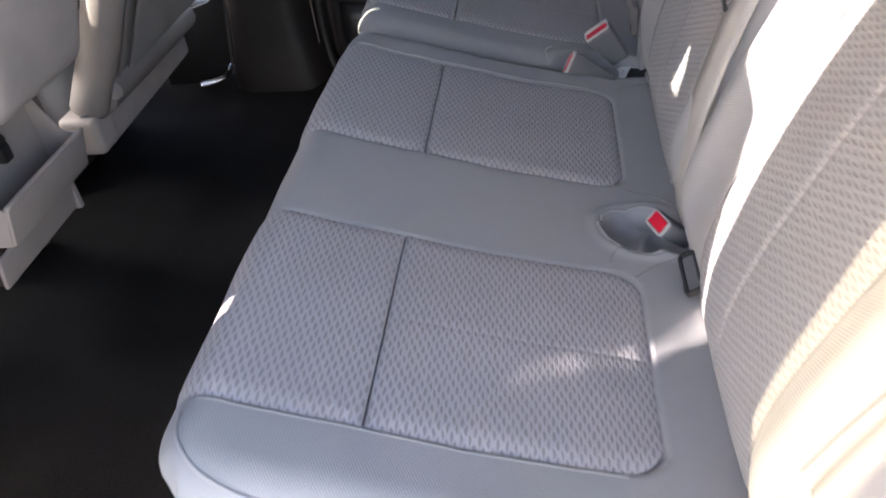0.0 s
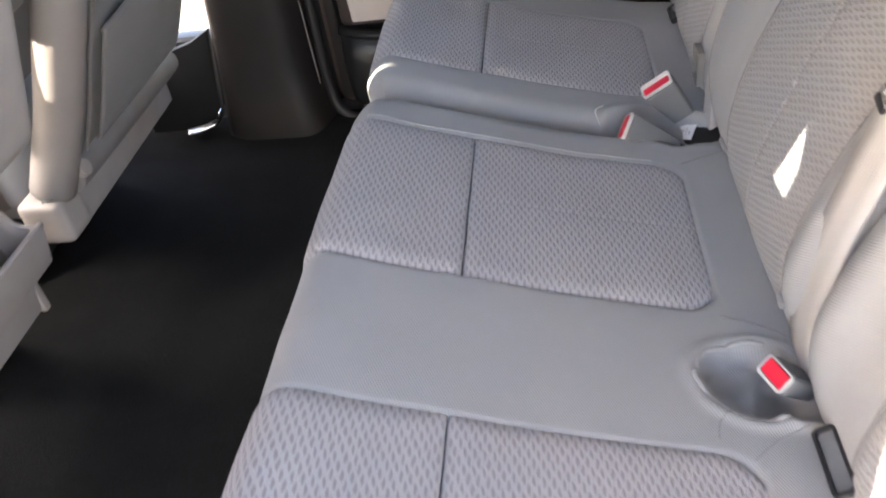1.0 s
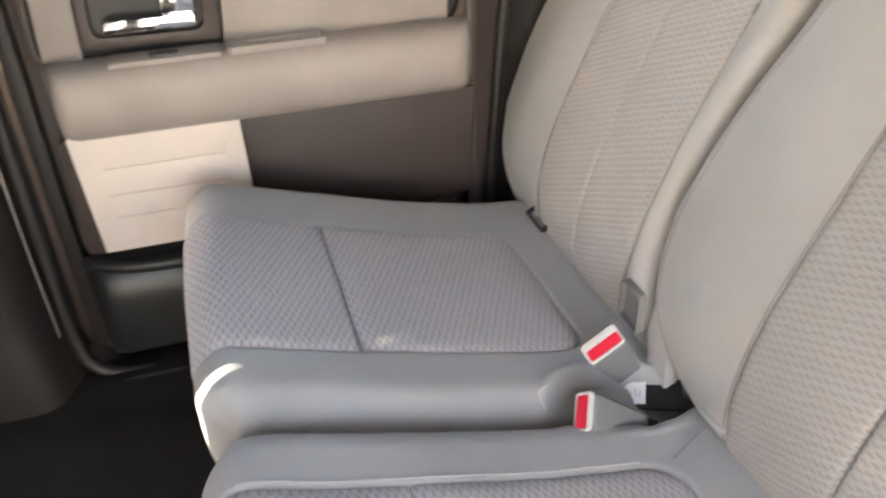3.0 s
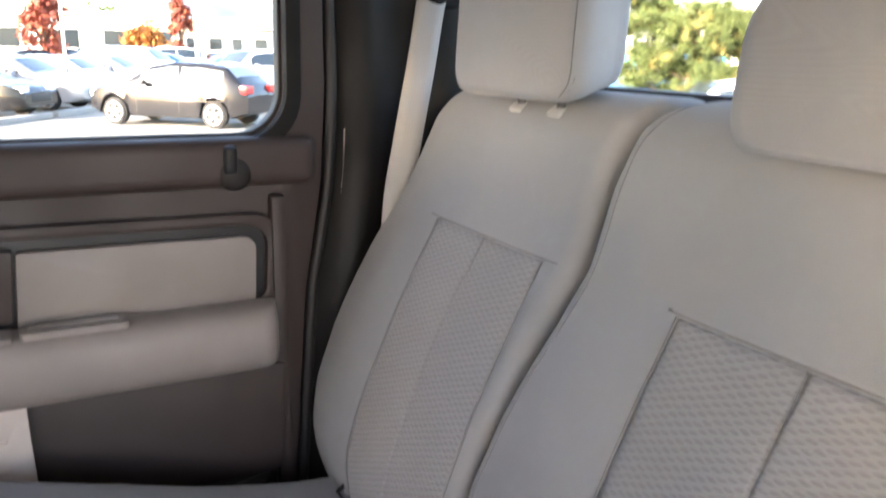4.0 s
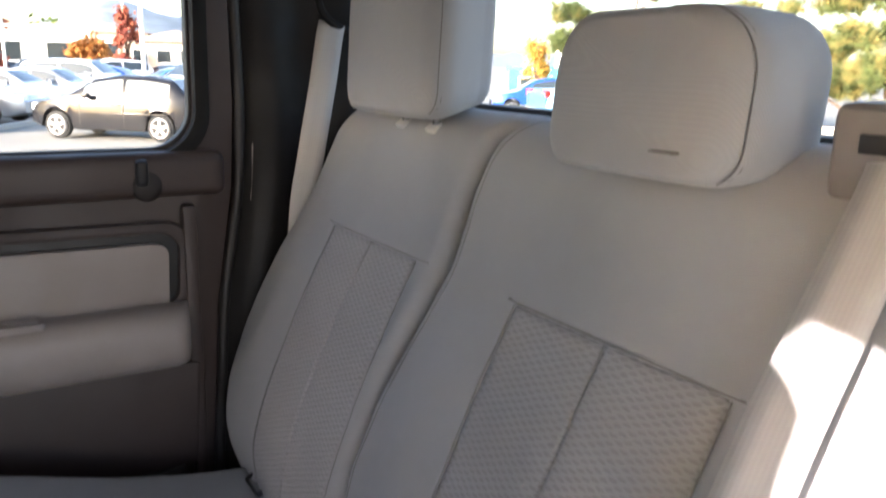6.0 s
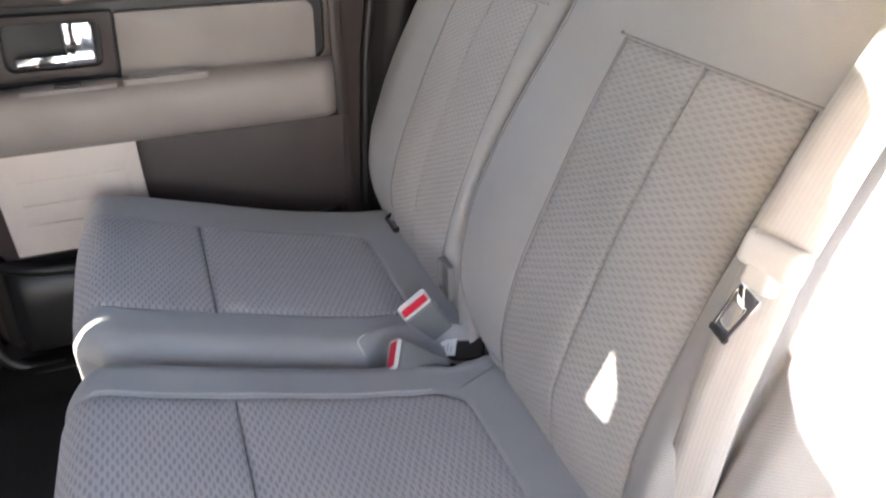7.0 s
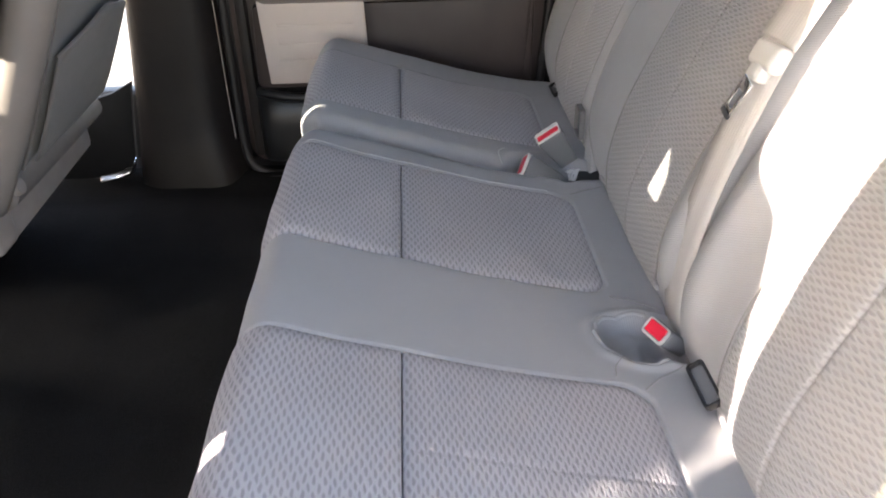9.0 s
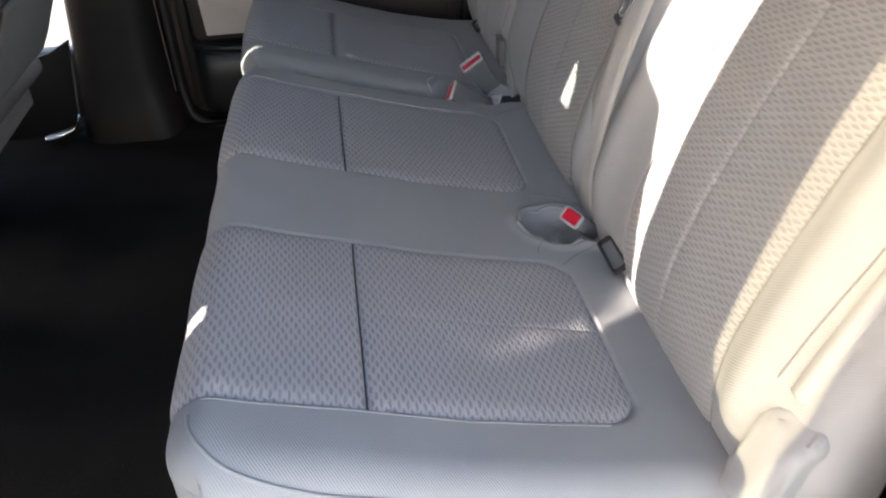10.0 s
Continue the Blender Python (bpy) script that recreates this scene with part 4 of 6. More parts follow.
# seams on the near cushion: rear corner darts and the pale edge stitching of the front roll
sq = near_pad.s_of(0, 0.437, 0.4)
sub("seam", near_pad.line([(sq - 0.006, 0.372), (sq + 0.02, 0.395), (sq + 0.05, 0.412)], 0.0007, FINE), near_cush)
sub("seam", near_pad.line([(sq - 0.035, 0.392), (sq - 0.03, 0.412), (sq - 0.015, 0.428)], 0.0007, FINE), near_cush)
sub("seam", near_pad.line([(sq - 0.004, 0.558), (sq + 0.035, 0.545), (sq + 0.06, 0.530)], 0.0007, FINE), near_cush)
sub("seam", near_pad.line([(sq, 0.856), (sq + 0.03, 0.872), (sq + 0.06, 0.888)], 0.0007, FINE), near_cush)
for ya in (NEAR_PLACE[0], MID_PLACE[1], ):
    sub("pale_stitching", near_pad.line([(near_pad.s_of(0, x, 0.2), ya + (0.004 if ya > 0.5 else -0.004)) for x in (0.02, 0.1, 0.2, 0.3, 0.40)], 0.0006, STITCH), near_cush)
sub("welt", near_pad.line([(near_pad.s_of(0, x, 0.31), y) for x, y in ((0.003, 0.070), (0.012, 0.046), (0.029, 0.025), (0.057, 0.011), (0.105, 0.003), (0.178, 0.001), (0.33, 0.001), (0.48, 0.002))], 0.0022, CLOTH, 0.0), near_cush, "raised cloth welt")


# ---- buckles, belts and small fittings on the bench ----
def frame_of(axis, wide):
    a = Vector(axis).normalized()
    w = Vector(wide)
    w = (w - a * w.dot(a)).normalized()
    t = a.cross(w)
    return Matrix((w, t, a)).transposed().to_4x4()


def buckle(face, axis, wide, length, label, wide_m=0.040, thick=0.023, pale=0.003):
    """A belt buckle; face: the middle of its push button, axis: from the body to the face."""
    m = Matrix.Translation(face) @ frame_of(axis, wide)
    ob = new("seat_belt_buckle")
    ob.matrix_basis = m
    tagged(ob, label, "buckle", "seat belt buckles")
    bm = box(-wide_m / 2, wide_m / 2, -thick / 2, thick / 2, -length, -0.004, 0.006, 3)
    for v in bm.verts:
        k = smooth((-0.02 - v.co.z) / (length - 0.02))
        v.co.x *= 1 - 0.28 * k
        v.co.y *= 1 - 0.15 * k
    part("housing", from_bm("housing", bm, BUCKLE), ob, "grey plastic housing", True)
    rim = plate(corners([(-wide_m / 2 + 0.0005, -thick / 2 + 0.0005, 0.005), (wide_m / 2 - 0.0005, -thick / 2 + 0.0005, 0.005), (wide_m / 2 - 0.0005, thick / 2 - 0.0005, 0.005), (-wide_m / 2 + 0.0005, thick / 2 - 0.0005, 0.005)], 4),
                [corners([(-wide_m / 2 + 0.003, -thick / 2 + 0.0025, 0.003), (wide_m / 2 - 0.003, -thick / 2 + 0.0025, 0.003), (wide_m / 2 - 0.003, thick / 2 - pale, 0.003), (-wide_m / 2 + 0.003, thick / 2 - pale, 0.003)], 3)], -0.003, 0.002, "z", 0.001)
    part("rim", from_bm("rim", rim, PALEPLASTIC), ob, "pale grey rim", True)
    but = box(-wide_m / 2 + 0.0034, wide_m / 2 - 0.0034, -thick / 2 + 0.003, thick / 2 - pale - 0.0004, -0.006, 0.003, 0.002, 2)
    for v in but.verts:
        v.co.z -= 0.0022 * (1 - (v.co.x / (wide_m / 2)) ** 2)
    part("push_button", from_bm("button", but, RED), ob, "red push button", True)
    strap = box(-0.014, 0.014, -0.004, 0.004, -length - 0.02, -length + 0.004, 0.002)
    part("strap", from_bm("strap", strap, BLACK), ob, "black strap", True)
    return ob


buckle((0.466, 0.460, 0.362), (-0.62, -0.25, 0.60), (-0.30, 0.75, 0.0), 0.062, "grey seat belt buckle with red button sunk in the cushion pocket", 0.037, 0.024, 0.004)
buckle((0.418, 0.985, 0.401), (-0.55, -0.20, 0.78), (0.90, 0.0, 0.44), 0.078, "grey seat belt buckle with red button standing up between cushions", 0.048, 0.027, 0.010)
buckle((0.368, 0.925, 0.370), (-0.80, 0.05, 0.50), (-0.46, -0.70, -0.50), 0.085, "grey seat belt buckle with red button lying on the cushion edge", 0.042, 0.026, 0.005)

# paper tag on a black strap behind the middle buckles
tag = thing("strap_tag", "white printed label on a black strap between the cushions", "label", at=(0.462, 0.982, 0.318))
m = Matrix.Translation((0.462, 0.980, 0.322)) @ frame_of((-0.35, -0.30, 0.88), (0.75, -0.45, 0.1))
part("strap", from_bm("strap", moved(box(-0.013, 0.055, -0.019, 0.019, -0.010, -0.002, 0.003), m), BLACK), tag, "black strap")
part("paper", from_bm("paper", moved(box(-0.013, 0.014, -0.014, 0.014, -0.0015, -0.0005, 0.0003, 1), m), PAPER), tag, "white paper label")
for k in range(4):
    part("print_bar", from_bm("bar", moved(box(-0.008 + 0.005 * k, -0.0072 + 0.005 * k, -0.006, 0.005 - 0.003 * (k % 2), -0.0004, -0.0001, 0), m), PRINT), tag)


def latch(x, y, z, w, label, h=0.013, rim=0.0045):
    """Black plastic ring of a child seat anchor in the gap behind the cushion."""
    m = Matrix.Translation((x, y, z)) @ frame_of((-0.55, 0.0, 0.83), (0.0, 1.0, 0.0))
    ring = plate(corners([(-w / 2, -h, 0.006), (w / 2, -h, 0.006), (w / 2, h, 0.006), (-w / 2, h, 0.006)], 4),
                 [corners([(-w / 2 + rim, rim - h, 0.004), (w / 2 - rim, rim - h, 0.004), (w / 2 - rim, h - rim, 0.004), (-w / 2 + rim, h - rim, 0.004)], 4)], -0.005, 0.003, "z", 0.0012)
    ob = thing("anchor_ring", label, "child seat anchor", "child seat anchors", at=(x, y, z))
    part("rim", from_bm("rim", moved(ring, m), BLACK), ob)
    part("inner_plate", from_bm("inner", moved(box(-w / 2 + 0.003, w / 2 - 0.003, 0.003 - h, h - 0.003, -0.005, -0.002, 0.001, 1), m), BUCKLE), ob, "grey inner plate")


latch(0.491, 0.360, 0.363, 0.070, "black plastic child seat anchor ring behind the near cushion", 0.011, 0.0035)
latch(0.522, 0.045, 0.332, 0.055, "black plastic child seat anchor ring by the outer cushion end")
latch(0.498, 1.343, 0.354, 0.062, "black plastic child seat anchor ring by the far cushion end")
latch(0.520, 1.060, 0.334, 0.045, "black plastic child seat anchor ring beside the buckles")
single("thread_loop", tube([(0.335, 0.948, 0.362), (0.328, 0.950, 0.384), (0.334, 0.954, 0.389), (0.340, 0.956, 0.389)], 0.0009, 20, 6, STITCH), "pale piping loop at the buckle pocket", "piping")

# middle shoulder belt hanging down the backrest
belt = thing("middle_seat_belt", "beige webbing belt with a pale tongue housing hanging on the backrest", "seat belt", "seat belts", at=(0.556, 0.48, 0.7))
part("webbing", ribbon([(0.722, 0.512, 0.975), (0.700, 0.512, 0.930), (0.655, 0.513, 0.850), (0.612, 0.514, 0.775), (0.570, 0.513, 0.695)], [(0.08, 1, 0.0)] * 2 + [(-0.18, 1, 0.0)] + [(-0.35, 1, 0.0)] * 2, 0.054, BELT), belt)
part("webbing", ribbon([(0.572, 0.513, 0.695), (0.558, 0.512, 0.655), (0.527, 0.507, 0.560), (0.506, 0.501, 0.480), (0.495, 0.496, 0.400), (0.504, 0.494, 0.320)], [(-0.30, 1, 0.0)] + [(-0.12, 1, 0.0)] * 5, 0.050, BELT), belt)
m = Matrix.Translation((0.566, 0.516, 0.680)) @ frame_of((0.42, 0.06, 0.90), (0.10, 1.0, 0.0))
part("tongue_housing", from_bm("housing", moved(joined(box(-0.032, 0.032, -0.010, 0.010, -0.016, 0.014, 0.0095, 5), box(-0.016, 0.016, -0.008, 0.009, -0.030, -0.008, 0.007, 4)), m), PALEPLASTIC), belt, "pale plastic tongue housing")
m = Matrix.Translation((0.547, 0.513, 0.655)) @ frame_of((0.36, -0.22, 0.90), (0.02, 1.0, 0.1)) @ Matrix.Scale(0.82, 4)
tongue = plate(corners([(-0.016, 0.0, 0.002), (-0.013, -0.055, 0.006), (0.013, -0.055, 0.006), (0.016, 0.0, 0.002)], 4), [corners([(-0.007, -0.018, 0.002), (-0.007, -0.044, 0.002), (0.007, -0.044, 0.002), (0.007, -0.018, 0.002)], 3)], -0.0013, 0.0013, "y", 0.0008)
part("tongue", from_bm("tongue", moved(tongue, m), CHROME), belt, "steel tongue")
part("tongue_tip", from_bm("tip", moved(box(-0.0135, 0.0135, -0.0025, 0.0025, -0.058, -0.050, 0.002), m), BLACK), belt, "black tongue tip")
guide = thing("belt_guide", "grey plastic belt outlet on top of the backrest", "belt guide", at=(0.73, 0.5, 0.95))
part("bezel", from_bm("bezel", joined(box(0.716, 0.80, 0.447, 0.573, 0.925, 1.003, 0.014, 3)), moulded("guide_plastic", (0.20, 0.185, 0.18), 0.55)), guide)
part("slot", from_bm("slot", box(0.7125, 0.722, 0.478, 0.546, 0.965, 0.980, 0.002), BLACK), guide, "dark belt slot")

# far shoulder belt on the corner pillar
fbelt = thing("shoulder_seat_belt", "beige webbing belt running down the dark corner pillar", "seat belt", "seat belts", at=(0.7, 1.5, 0.9))
part("webbing", ribbon([(0.722, 1.534, 1.090), (0.714, 1.528, 1.065), (0.696, 1.520, 0.980), (0.669, 1.512, 0.860), (0.650, 1.508, 0.760), (0.64, 1.506, 0.60)], [(1, -0.25, 0.1)] * 6, 0.047, BELT), fbelt)
part("guide_loop", tube([(0.700, 1.549, 1.150), (0.705, 1.538, 1.110), (0.730, 1.532, 1.085), (0.765, 1.532, 1.082), (0.785, 1.545, 1.105)], 0.007, 40, 8, PITCH), fbelt, "black belt guide loop")
bm = bmesh.new()
bmesh.ops.create_cone(bm, cap_ends=True, segments=28, radius1=0.019, radius2=0.015, depth=0.006, matrix=pose(0.745, 1.551, 1.165, 90))
part("bolt_cover", from_bm("cover", bm, PITCH), fbelt, "black bolt cover")
bm = bmesh.new()
bmesh.ops.create_cone(bm, cap_ends=True, segments=20, radius1=0.014, radius2=0.011, depth=0.016, matrix=pose(0.79, 1.53, 1.20, 90))
single("coat_hook", from_bm("coat_hook", bm, BLACK), "small black coat hook on the corner pillar", "hook")

# ---- front seats ----
SEAT_BACK = [(-0.690, 0.30), (-0.685, 0.45), (-0.625, 0.65), (-0.52, 0.86), (-0.455, 0.955), (-0.385, 0.985), (-0.315, 0.960), (-0.282, 0.89), (-0.300, 0.80), (-0.352, 0.67), (-0.408, 0.55), (-0.460, 0.44), (-0.495, 0.375)]


def front_seat(y0, y1, label, dx=0.0, tall=1.0, high=False):
    shift = lambda x, z: (x + dx, 0.30 + (z - 0.30) * tall)
    ob = thing("front_seat", label, "car seat", "front seats", at=(-0.6, (y0 + y1) / 2, 0.1))

    def lean(s, side):
        """The back narrows towards its shoulders."""
        return 0.0 if high else side * 0.05 * smooth((0.25 - abs(s - 0.86)) / 0.25)
    pad = Pad([shift(*q) for q in SEAT_BACK], 120, lambda s: y0 + lean(s, 1), lambda s: y1 - lean(s, 1), 0.045, lambda s, y, p: wrinkles(p[1], y))
    back = part("backrest", pad.cover("backrest", SEATBACK, 0.02, 0.05), ob, "grey backrest shell")
    # pocket on the back
    sp = [pad.s_of(0, x + dx, 0.72 * pad.s[-1]) for x in (-0.40, -0.47)]
    verts, faces, uv = [], [], []
    for i in range(25):
        for j in range(31):
            t, w = i / 24, j / 30
            y = y0 + 0.075 + (y1 - y0 - 0.13) * w
            s = sp[0] + (sp[1] + 0.035 - sp[0]) * t - (1 - t) * 0.0 + (1 - t) * 0.05 * (2 * w - 1) ** 2 * 0
            verts.append(pad.place(s + (1 - t) * (-0.05 + 0.05 * abs(2 * w - 1)), y, -0.012 - 0.012 * math.sin(math.pi * w) * (1 - t)))
            uv.append((s, y))
    for i in range(24):
        for j in range(30):
            a = i * 31 + j
            faces.append((a, a + 31, a + 32, a + 1))
    pk = sub("map_pocket", mesh("pocket", verts, faces, SEATBACK, uv), back, "cloth map pocket")
    so = pk.modifiers.new("thick", "SOLIDIFY")
    so.thickness, so.offset = 0.004, 1
    sub("pocket_piping", tube([verts[j] for j in range(0, 31, 2)], 0.0045, 60, 7, SEATBACK), back)
    for y in (y0 + 0.052, y1 - 0.04):
        c = [pad.place(s, y, -0.004) for s in np.linspace(sp[0] - 0.25, pad.s[-1] - 0.005, 12)]
        sub("side_piping", tube(c, 0.0035, 60, 7, SEATBACK), back)
    # rolled lower edge and stone coloured shroud
    part("lower_roll", tube([(-0.531 + dx, y0 + 0.03, 0.340), (-0.531 + dx, y0 + 0.05, 0.339), (-0.532 + dx, (y0 + y1) / 2, 0.336), (-0.534 + dx, y1 - 0.03, 0.333), (-0.534 + dx, y1 - 0.012, 0.333)], 0.031, 40, 14, VINYL), ob, "rolled grey lower edge")
    shroud = box(-0.62 + dx, -0.528 + dx, y0 + 0.02, y1, 0.245, 0.312, 0.016, 3)
    for v in shroud.verts:
        v.co.x -= 0.022 * smooth((v.co.y - y0) / (y1 - y0))
        v.co.z -= 0.012 * smooth((v.co.y - y0) / (y1 - y0))
    part("shroud", from_bm("shroud", shroud, STONE), ob, "stone coloured plastic shroud")
    part("corner_cap", from_bm("cap", joined(box(-0.600 + dx, -0.522 + dx, y0 - 0.034, y0 + 0.040, 0.250, 0.330, 0.016, 4)), STONE), ob, "stone coloured corner cap")
    bolt = bmesh.new()
    bmesh.ops.create_cone(bolt, cap_ends=True, segments=20, radius1=0.017, radius2=0.014, depth=0.012, matrix=pose(-0.500 + dx, y0 + 0.040, 0.352, 0, 75))
    part("pivot_cap", from_bm("pivot", bolt, STONE), ob)
    if not high:
        column = [(-0.31, 0.915, 0.86), (-0.36, 0.915, 0.70), (-0.43, 0.920, 0.55), (-0.475, 0.923, 0.46), (-0.518, 0.925, 0.385), (-0.548, 0.926, 0.333)]
        part("side_bolster", tube(column, 0.036, 60, 16, VINYL), ob, "rounded grey side bolster")
        part("bolster_piping", tube([(x + 0.026, y + 0.030, z + 0.006) for x, y, z in column], 0.003, 60, 7, VINYL), ob)
        part("bolster_seam", tube([(-0.548, 0.886, 0.3335), (-0.520, 0.905, 0.3335), (-0.515, 0.935, 0.3335), (-0.525, 0.955, 0.334)], 0.002, 20, 6, SEAM), ob)
    part("cushion", from_bm("cushion", box(-1.16 + dx, -0.60 + dx, y0 + 0.01, y1 - 0.01, 0.26, 0.42, 0.05, 4), CLOTH), ob, "grey cloth cushion")
    part("base", from_bm("base", box(-1.08 + dx, -0.74 + dx, y0 + 0.06, y1 - 0.06, 0.09, 0.27, 0.01), BLACK), ob, "black seat base")
    top = shift(0, 0.985)[1]
    hr = pillow("headrest", -0.385 + dx, (y0 + y1) / 2, top + (0.232 if high else 0.175), 0.38 if high else 0.34, 0.29 if high else 0.29, 0.12, 0.1, 0.25, ob, 0.08, (lambda z: float(np.interp(z, (0.85, 0.94, 0.975, 1.045, 1.10, 1.155, 1.25), (-0.05, -0.012, 0.050, 0.105, 0.136, 0.130, 0.126)))) if high else None)
    # unseen plates added to the driver seat, cut to outline the sun patches behind
    if high:
        sub("post_cover", from_bm("cover", plate([(0.281, top - 0.03), (0.562, top - 0.03), (0.562, top + 0.10), (0.240, top + 0.10), (0.261, 0.898), (0.279, 0.824)], [], -0.757, -0.735, "x", 0.001), SEATBACK), hr)
        edge = lambda z: float(np.interp(z, (0.72, 0.77, 0.832, 0.88, 0.938, 0.957, 0.995, 1.02), (-0.085, -0.085, -0.066, -0.045, -0.014, 0.02, 0.07, 0.10)))
        rise = [0.730 + 0.29 * k / 40 for k in range(41)]
        inner = [(0.207 + 0.061 * max(0.0, min(1.0, (z - 0.815) / 0.095)), z) for z in reversed(rise)]
        wing = [plate([(edge(z), z) for z in rise] + inner, [], -0.748, -0.738, "x"), box(-0.748, -0.738, -0.0355, 0.06, 0.686, 0.732, 0.0)]
        part("side_bolster", from_bm("bolster", joined(*wing), SEATBACK), ob)
        part("side_bolster", from_bm("bolster", box(-0.748, -0.738, -0.036, 0.05, 0.36, 0.658, 0.001, 1), SEATBACK), ob)
        # added plates; the slot between them lets a thin sun streak through
        part("side_shield", from_bm("shield", plate([(-0.26, 0.36), (-0.036, 0.36), (-0.036, 0.735), (-0.070, 0.735), (-0.060, 0.712), (-0.102, 0.6995), (-0.109, 0.6960), (-0.117, 0.6938), (-0.136, 0.6912), (-0.146, 0.6908), (-0.157, 0.6912), (-0.26, 0.668)], [], -0.748, -0.738, "x"), SEATBACK), ob)
        part("side_shield", from_bm("shield", plate([(-0.26, 0.660), (-0.160, 0.6900), (-0.152, 0.6940), (-0.143, 0.6955), (-0.136, 0.6975), (-0.130, 0.6995), (-0.125, 0.7035), (-0.098, 0.719), (-0.102, 0.742), (-0.26, 0.742)], [], -0.748, -0.738, "x"), SEATBACK), ob)
    for dy in (-0.07, 0.07):
        sub("post", tube([(-0.375 + dx, (y0 + y1) / 2 + dy, top - 0.03), (-0.355 + dx, (y0 + y1) / 2 + dy, top + 0.09)], 0.006, 6, 10, STEEL), hr, "steel post")
    return ob


front_seat(0.915, 1.407, "grey front passenger seat with map pocket and stone plastic shroud")
# the unseen driver seat is set forward and lowered to shape its shadow
front_seat(0.004, 0.568, "grey driver seat with head restraint on steel posts", -0.36, 0.757, True)

# ---- middle front unit with a storage tray behind ----
unit = thing("centre_console", "grey folding centre console with an open storage tray behind", "console", at=(-0.6, 0.69, 0.1))
lid = box(-0.60, -0.440, 0.560, 0.824, 0.478, 0.93, 0.034, 5)
for v in lid.verts:
    v.co.x += 0.35 * (v.co.z - 0.488) * smooth((v.co.x + 0.62) / 0.1)
part("padded_back", from_bm("back", lid, moulded("console_vinyl", (0.42, 0.375, 0.35), 0.55)), unit, "padded grey vinyl back")
# two unseen blocks added between the front seats to stop light from ahead
part("bolster", from_bm("bolster", box(-0.60, -0.415, 0.545, 0.912, 0.64, 1.22, 0.03, 4), SEATBACK), unit, "raised grey bolster")
part("armrest_lid", from_bm("lid", box(-0.82, -0.605, 0.56, 0.905, 0.74, 1.00, 0.03, 4), SEATBACK), unit, "folded grey armrest")
# hidden plate added to keep a sun spot off the passenger seat side
part("hinge_cover", from_bm("hinge", box(-0.600, -0.580, 0.846, 0.897, 0.46, 0.66, 0.004), DARK), unit)
part("pedestal", from_bm("pedestal", box(-0.95, -0.640, 0.640, 0.780, 0.10, 0.50, 0.012), DARK), unit)
tr = part("storage_tray", from_bm("tray", box(-0.590, -0.572, 0.548, 0.798, 0.285, 0.475, 0.005), STONE), unit, "stone coloured open tray")
sub("tray_front", from_bm("front", moved(box(-0.004, 0.004, -0.125, 0.125, -0.038, 0.034, 0.003), pose(-0.500, 0.672, 0.323, 0, 14)), STONE), tr)
for y in (0.545, 0.789):
    cheek = corners([(-0.585, 0.285, 0), (-0.512, 0.285, 0.008), (-0.492, 0.353, 0.004), (-0.528, 0.358, 0.015), (-0.562, 0.425, 0.02), (-0.585, 0.430, 0)], 4)
    sub("tray_side", from_bm("side", plate(cheek, [], y, y + 0.008, "y", 0.002), STONE), tr)
sub("tray_bottom", from_bm("bottom", box(-0.585, -0.512, 0.550, 0.792, 0.282, 0.292, 0.003), STONE), tr)
sub("tray_recess", from_bm("recess", box(-0.600, -0.545, 0.552, 0.790, 0.225, 0.284, 0.004), DARK), tr)
sub("tray_skirt", from_bm("skirt", moved(box(-0.004, 0.004, -0.124, 0.122, -0.030, 0.028, 0.003), pose(-0.545, 0.655, 0.240, 0, 10)), STONE), tr)
sub("tray_foot", from_bm("foot", box(-0.575, -0.538, 0.768, 0.782, 0.205, 0.262, 0.005), STONE), tr)
sub("tray_rim", tube([(-0.491, 0.548, 0.356), (-0.491, 0.6, 0.357), (-0.491, 0.75, 0.357), (-0.491, 0.796, 0.356)], 0.0045, 20, 8, STONE), tr)
bm = bmesh.new()
bmesh.ops.create_cone(bm, cap_ends=True, segments=20, radius1=0.017, radius2=0.014, depth=0.01, matrix=pose(-0.556, 0.672, 0.405, 0, 90))
sub("hook", from_bm("hook", joined(bm, moved(box(-0.010, 0.006, -0.012, 0.012, -0.03, 0.0, 0.004), pose(-0.553, 0.672, 0.40))), BLACK), tr, "dark hook")


# ---- outside: the car lot ----
GROUND = -0.75
ASPHALT = ground_mat("asphalt", (0.29, 0.275, 0.24))
g = bmesh.new()
bmesh.ops.create_grid(g, x_segments=60, y_segments=60, size=2500, matrix=Matrix.Translation((0, 0, GROUND)))
single("ground", from_bm("ground", g, ASPHALT), "pale worn asphalt of a car lot", "ground", kind="structure")
CONCRETE = ground_mat("concrete", (0.42, 0.40, 0.37), 25.0)
TYRE = material("tyre", (0.018, 0.018, 0.019), 0.8)
ALLOY = material("alloy", (0.30, 0.30, 0.31), 0.35, 0.9)
CARGLASS = material("car_glass", (0.03, 0.04, 0.045), 0.06, spec=0.8)
# car glass with a bright reflection put into its base colour
PALEGLASS = material("sunlit_car_glass", (0.22, 0.235, 0.235), 0.08, spec=0.9)
# car glass coloured blue to stand in for reflected sky
SKYGLASS = material("blue_car_glass", (0.10, 0.16, 0.24), 0.05, spec=0.9)
TAILRED = material("tail_lamp", (0.55, 0.02, 0.02), 0.2)
CLEARLAMP = material("head_lamp", (0.75, 0.77, 0.8), 0.12)


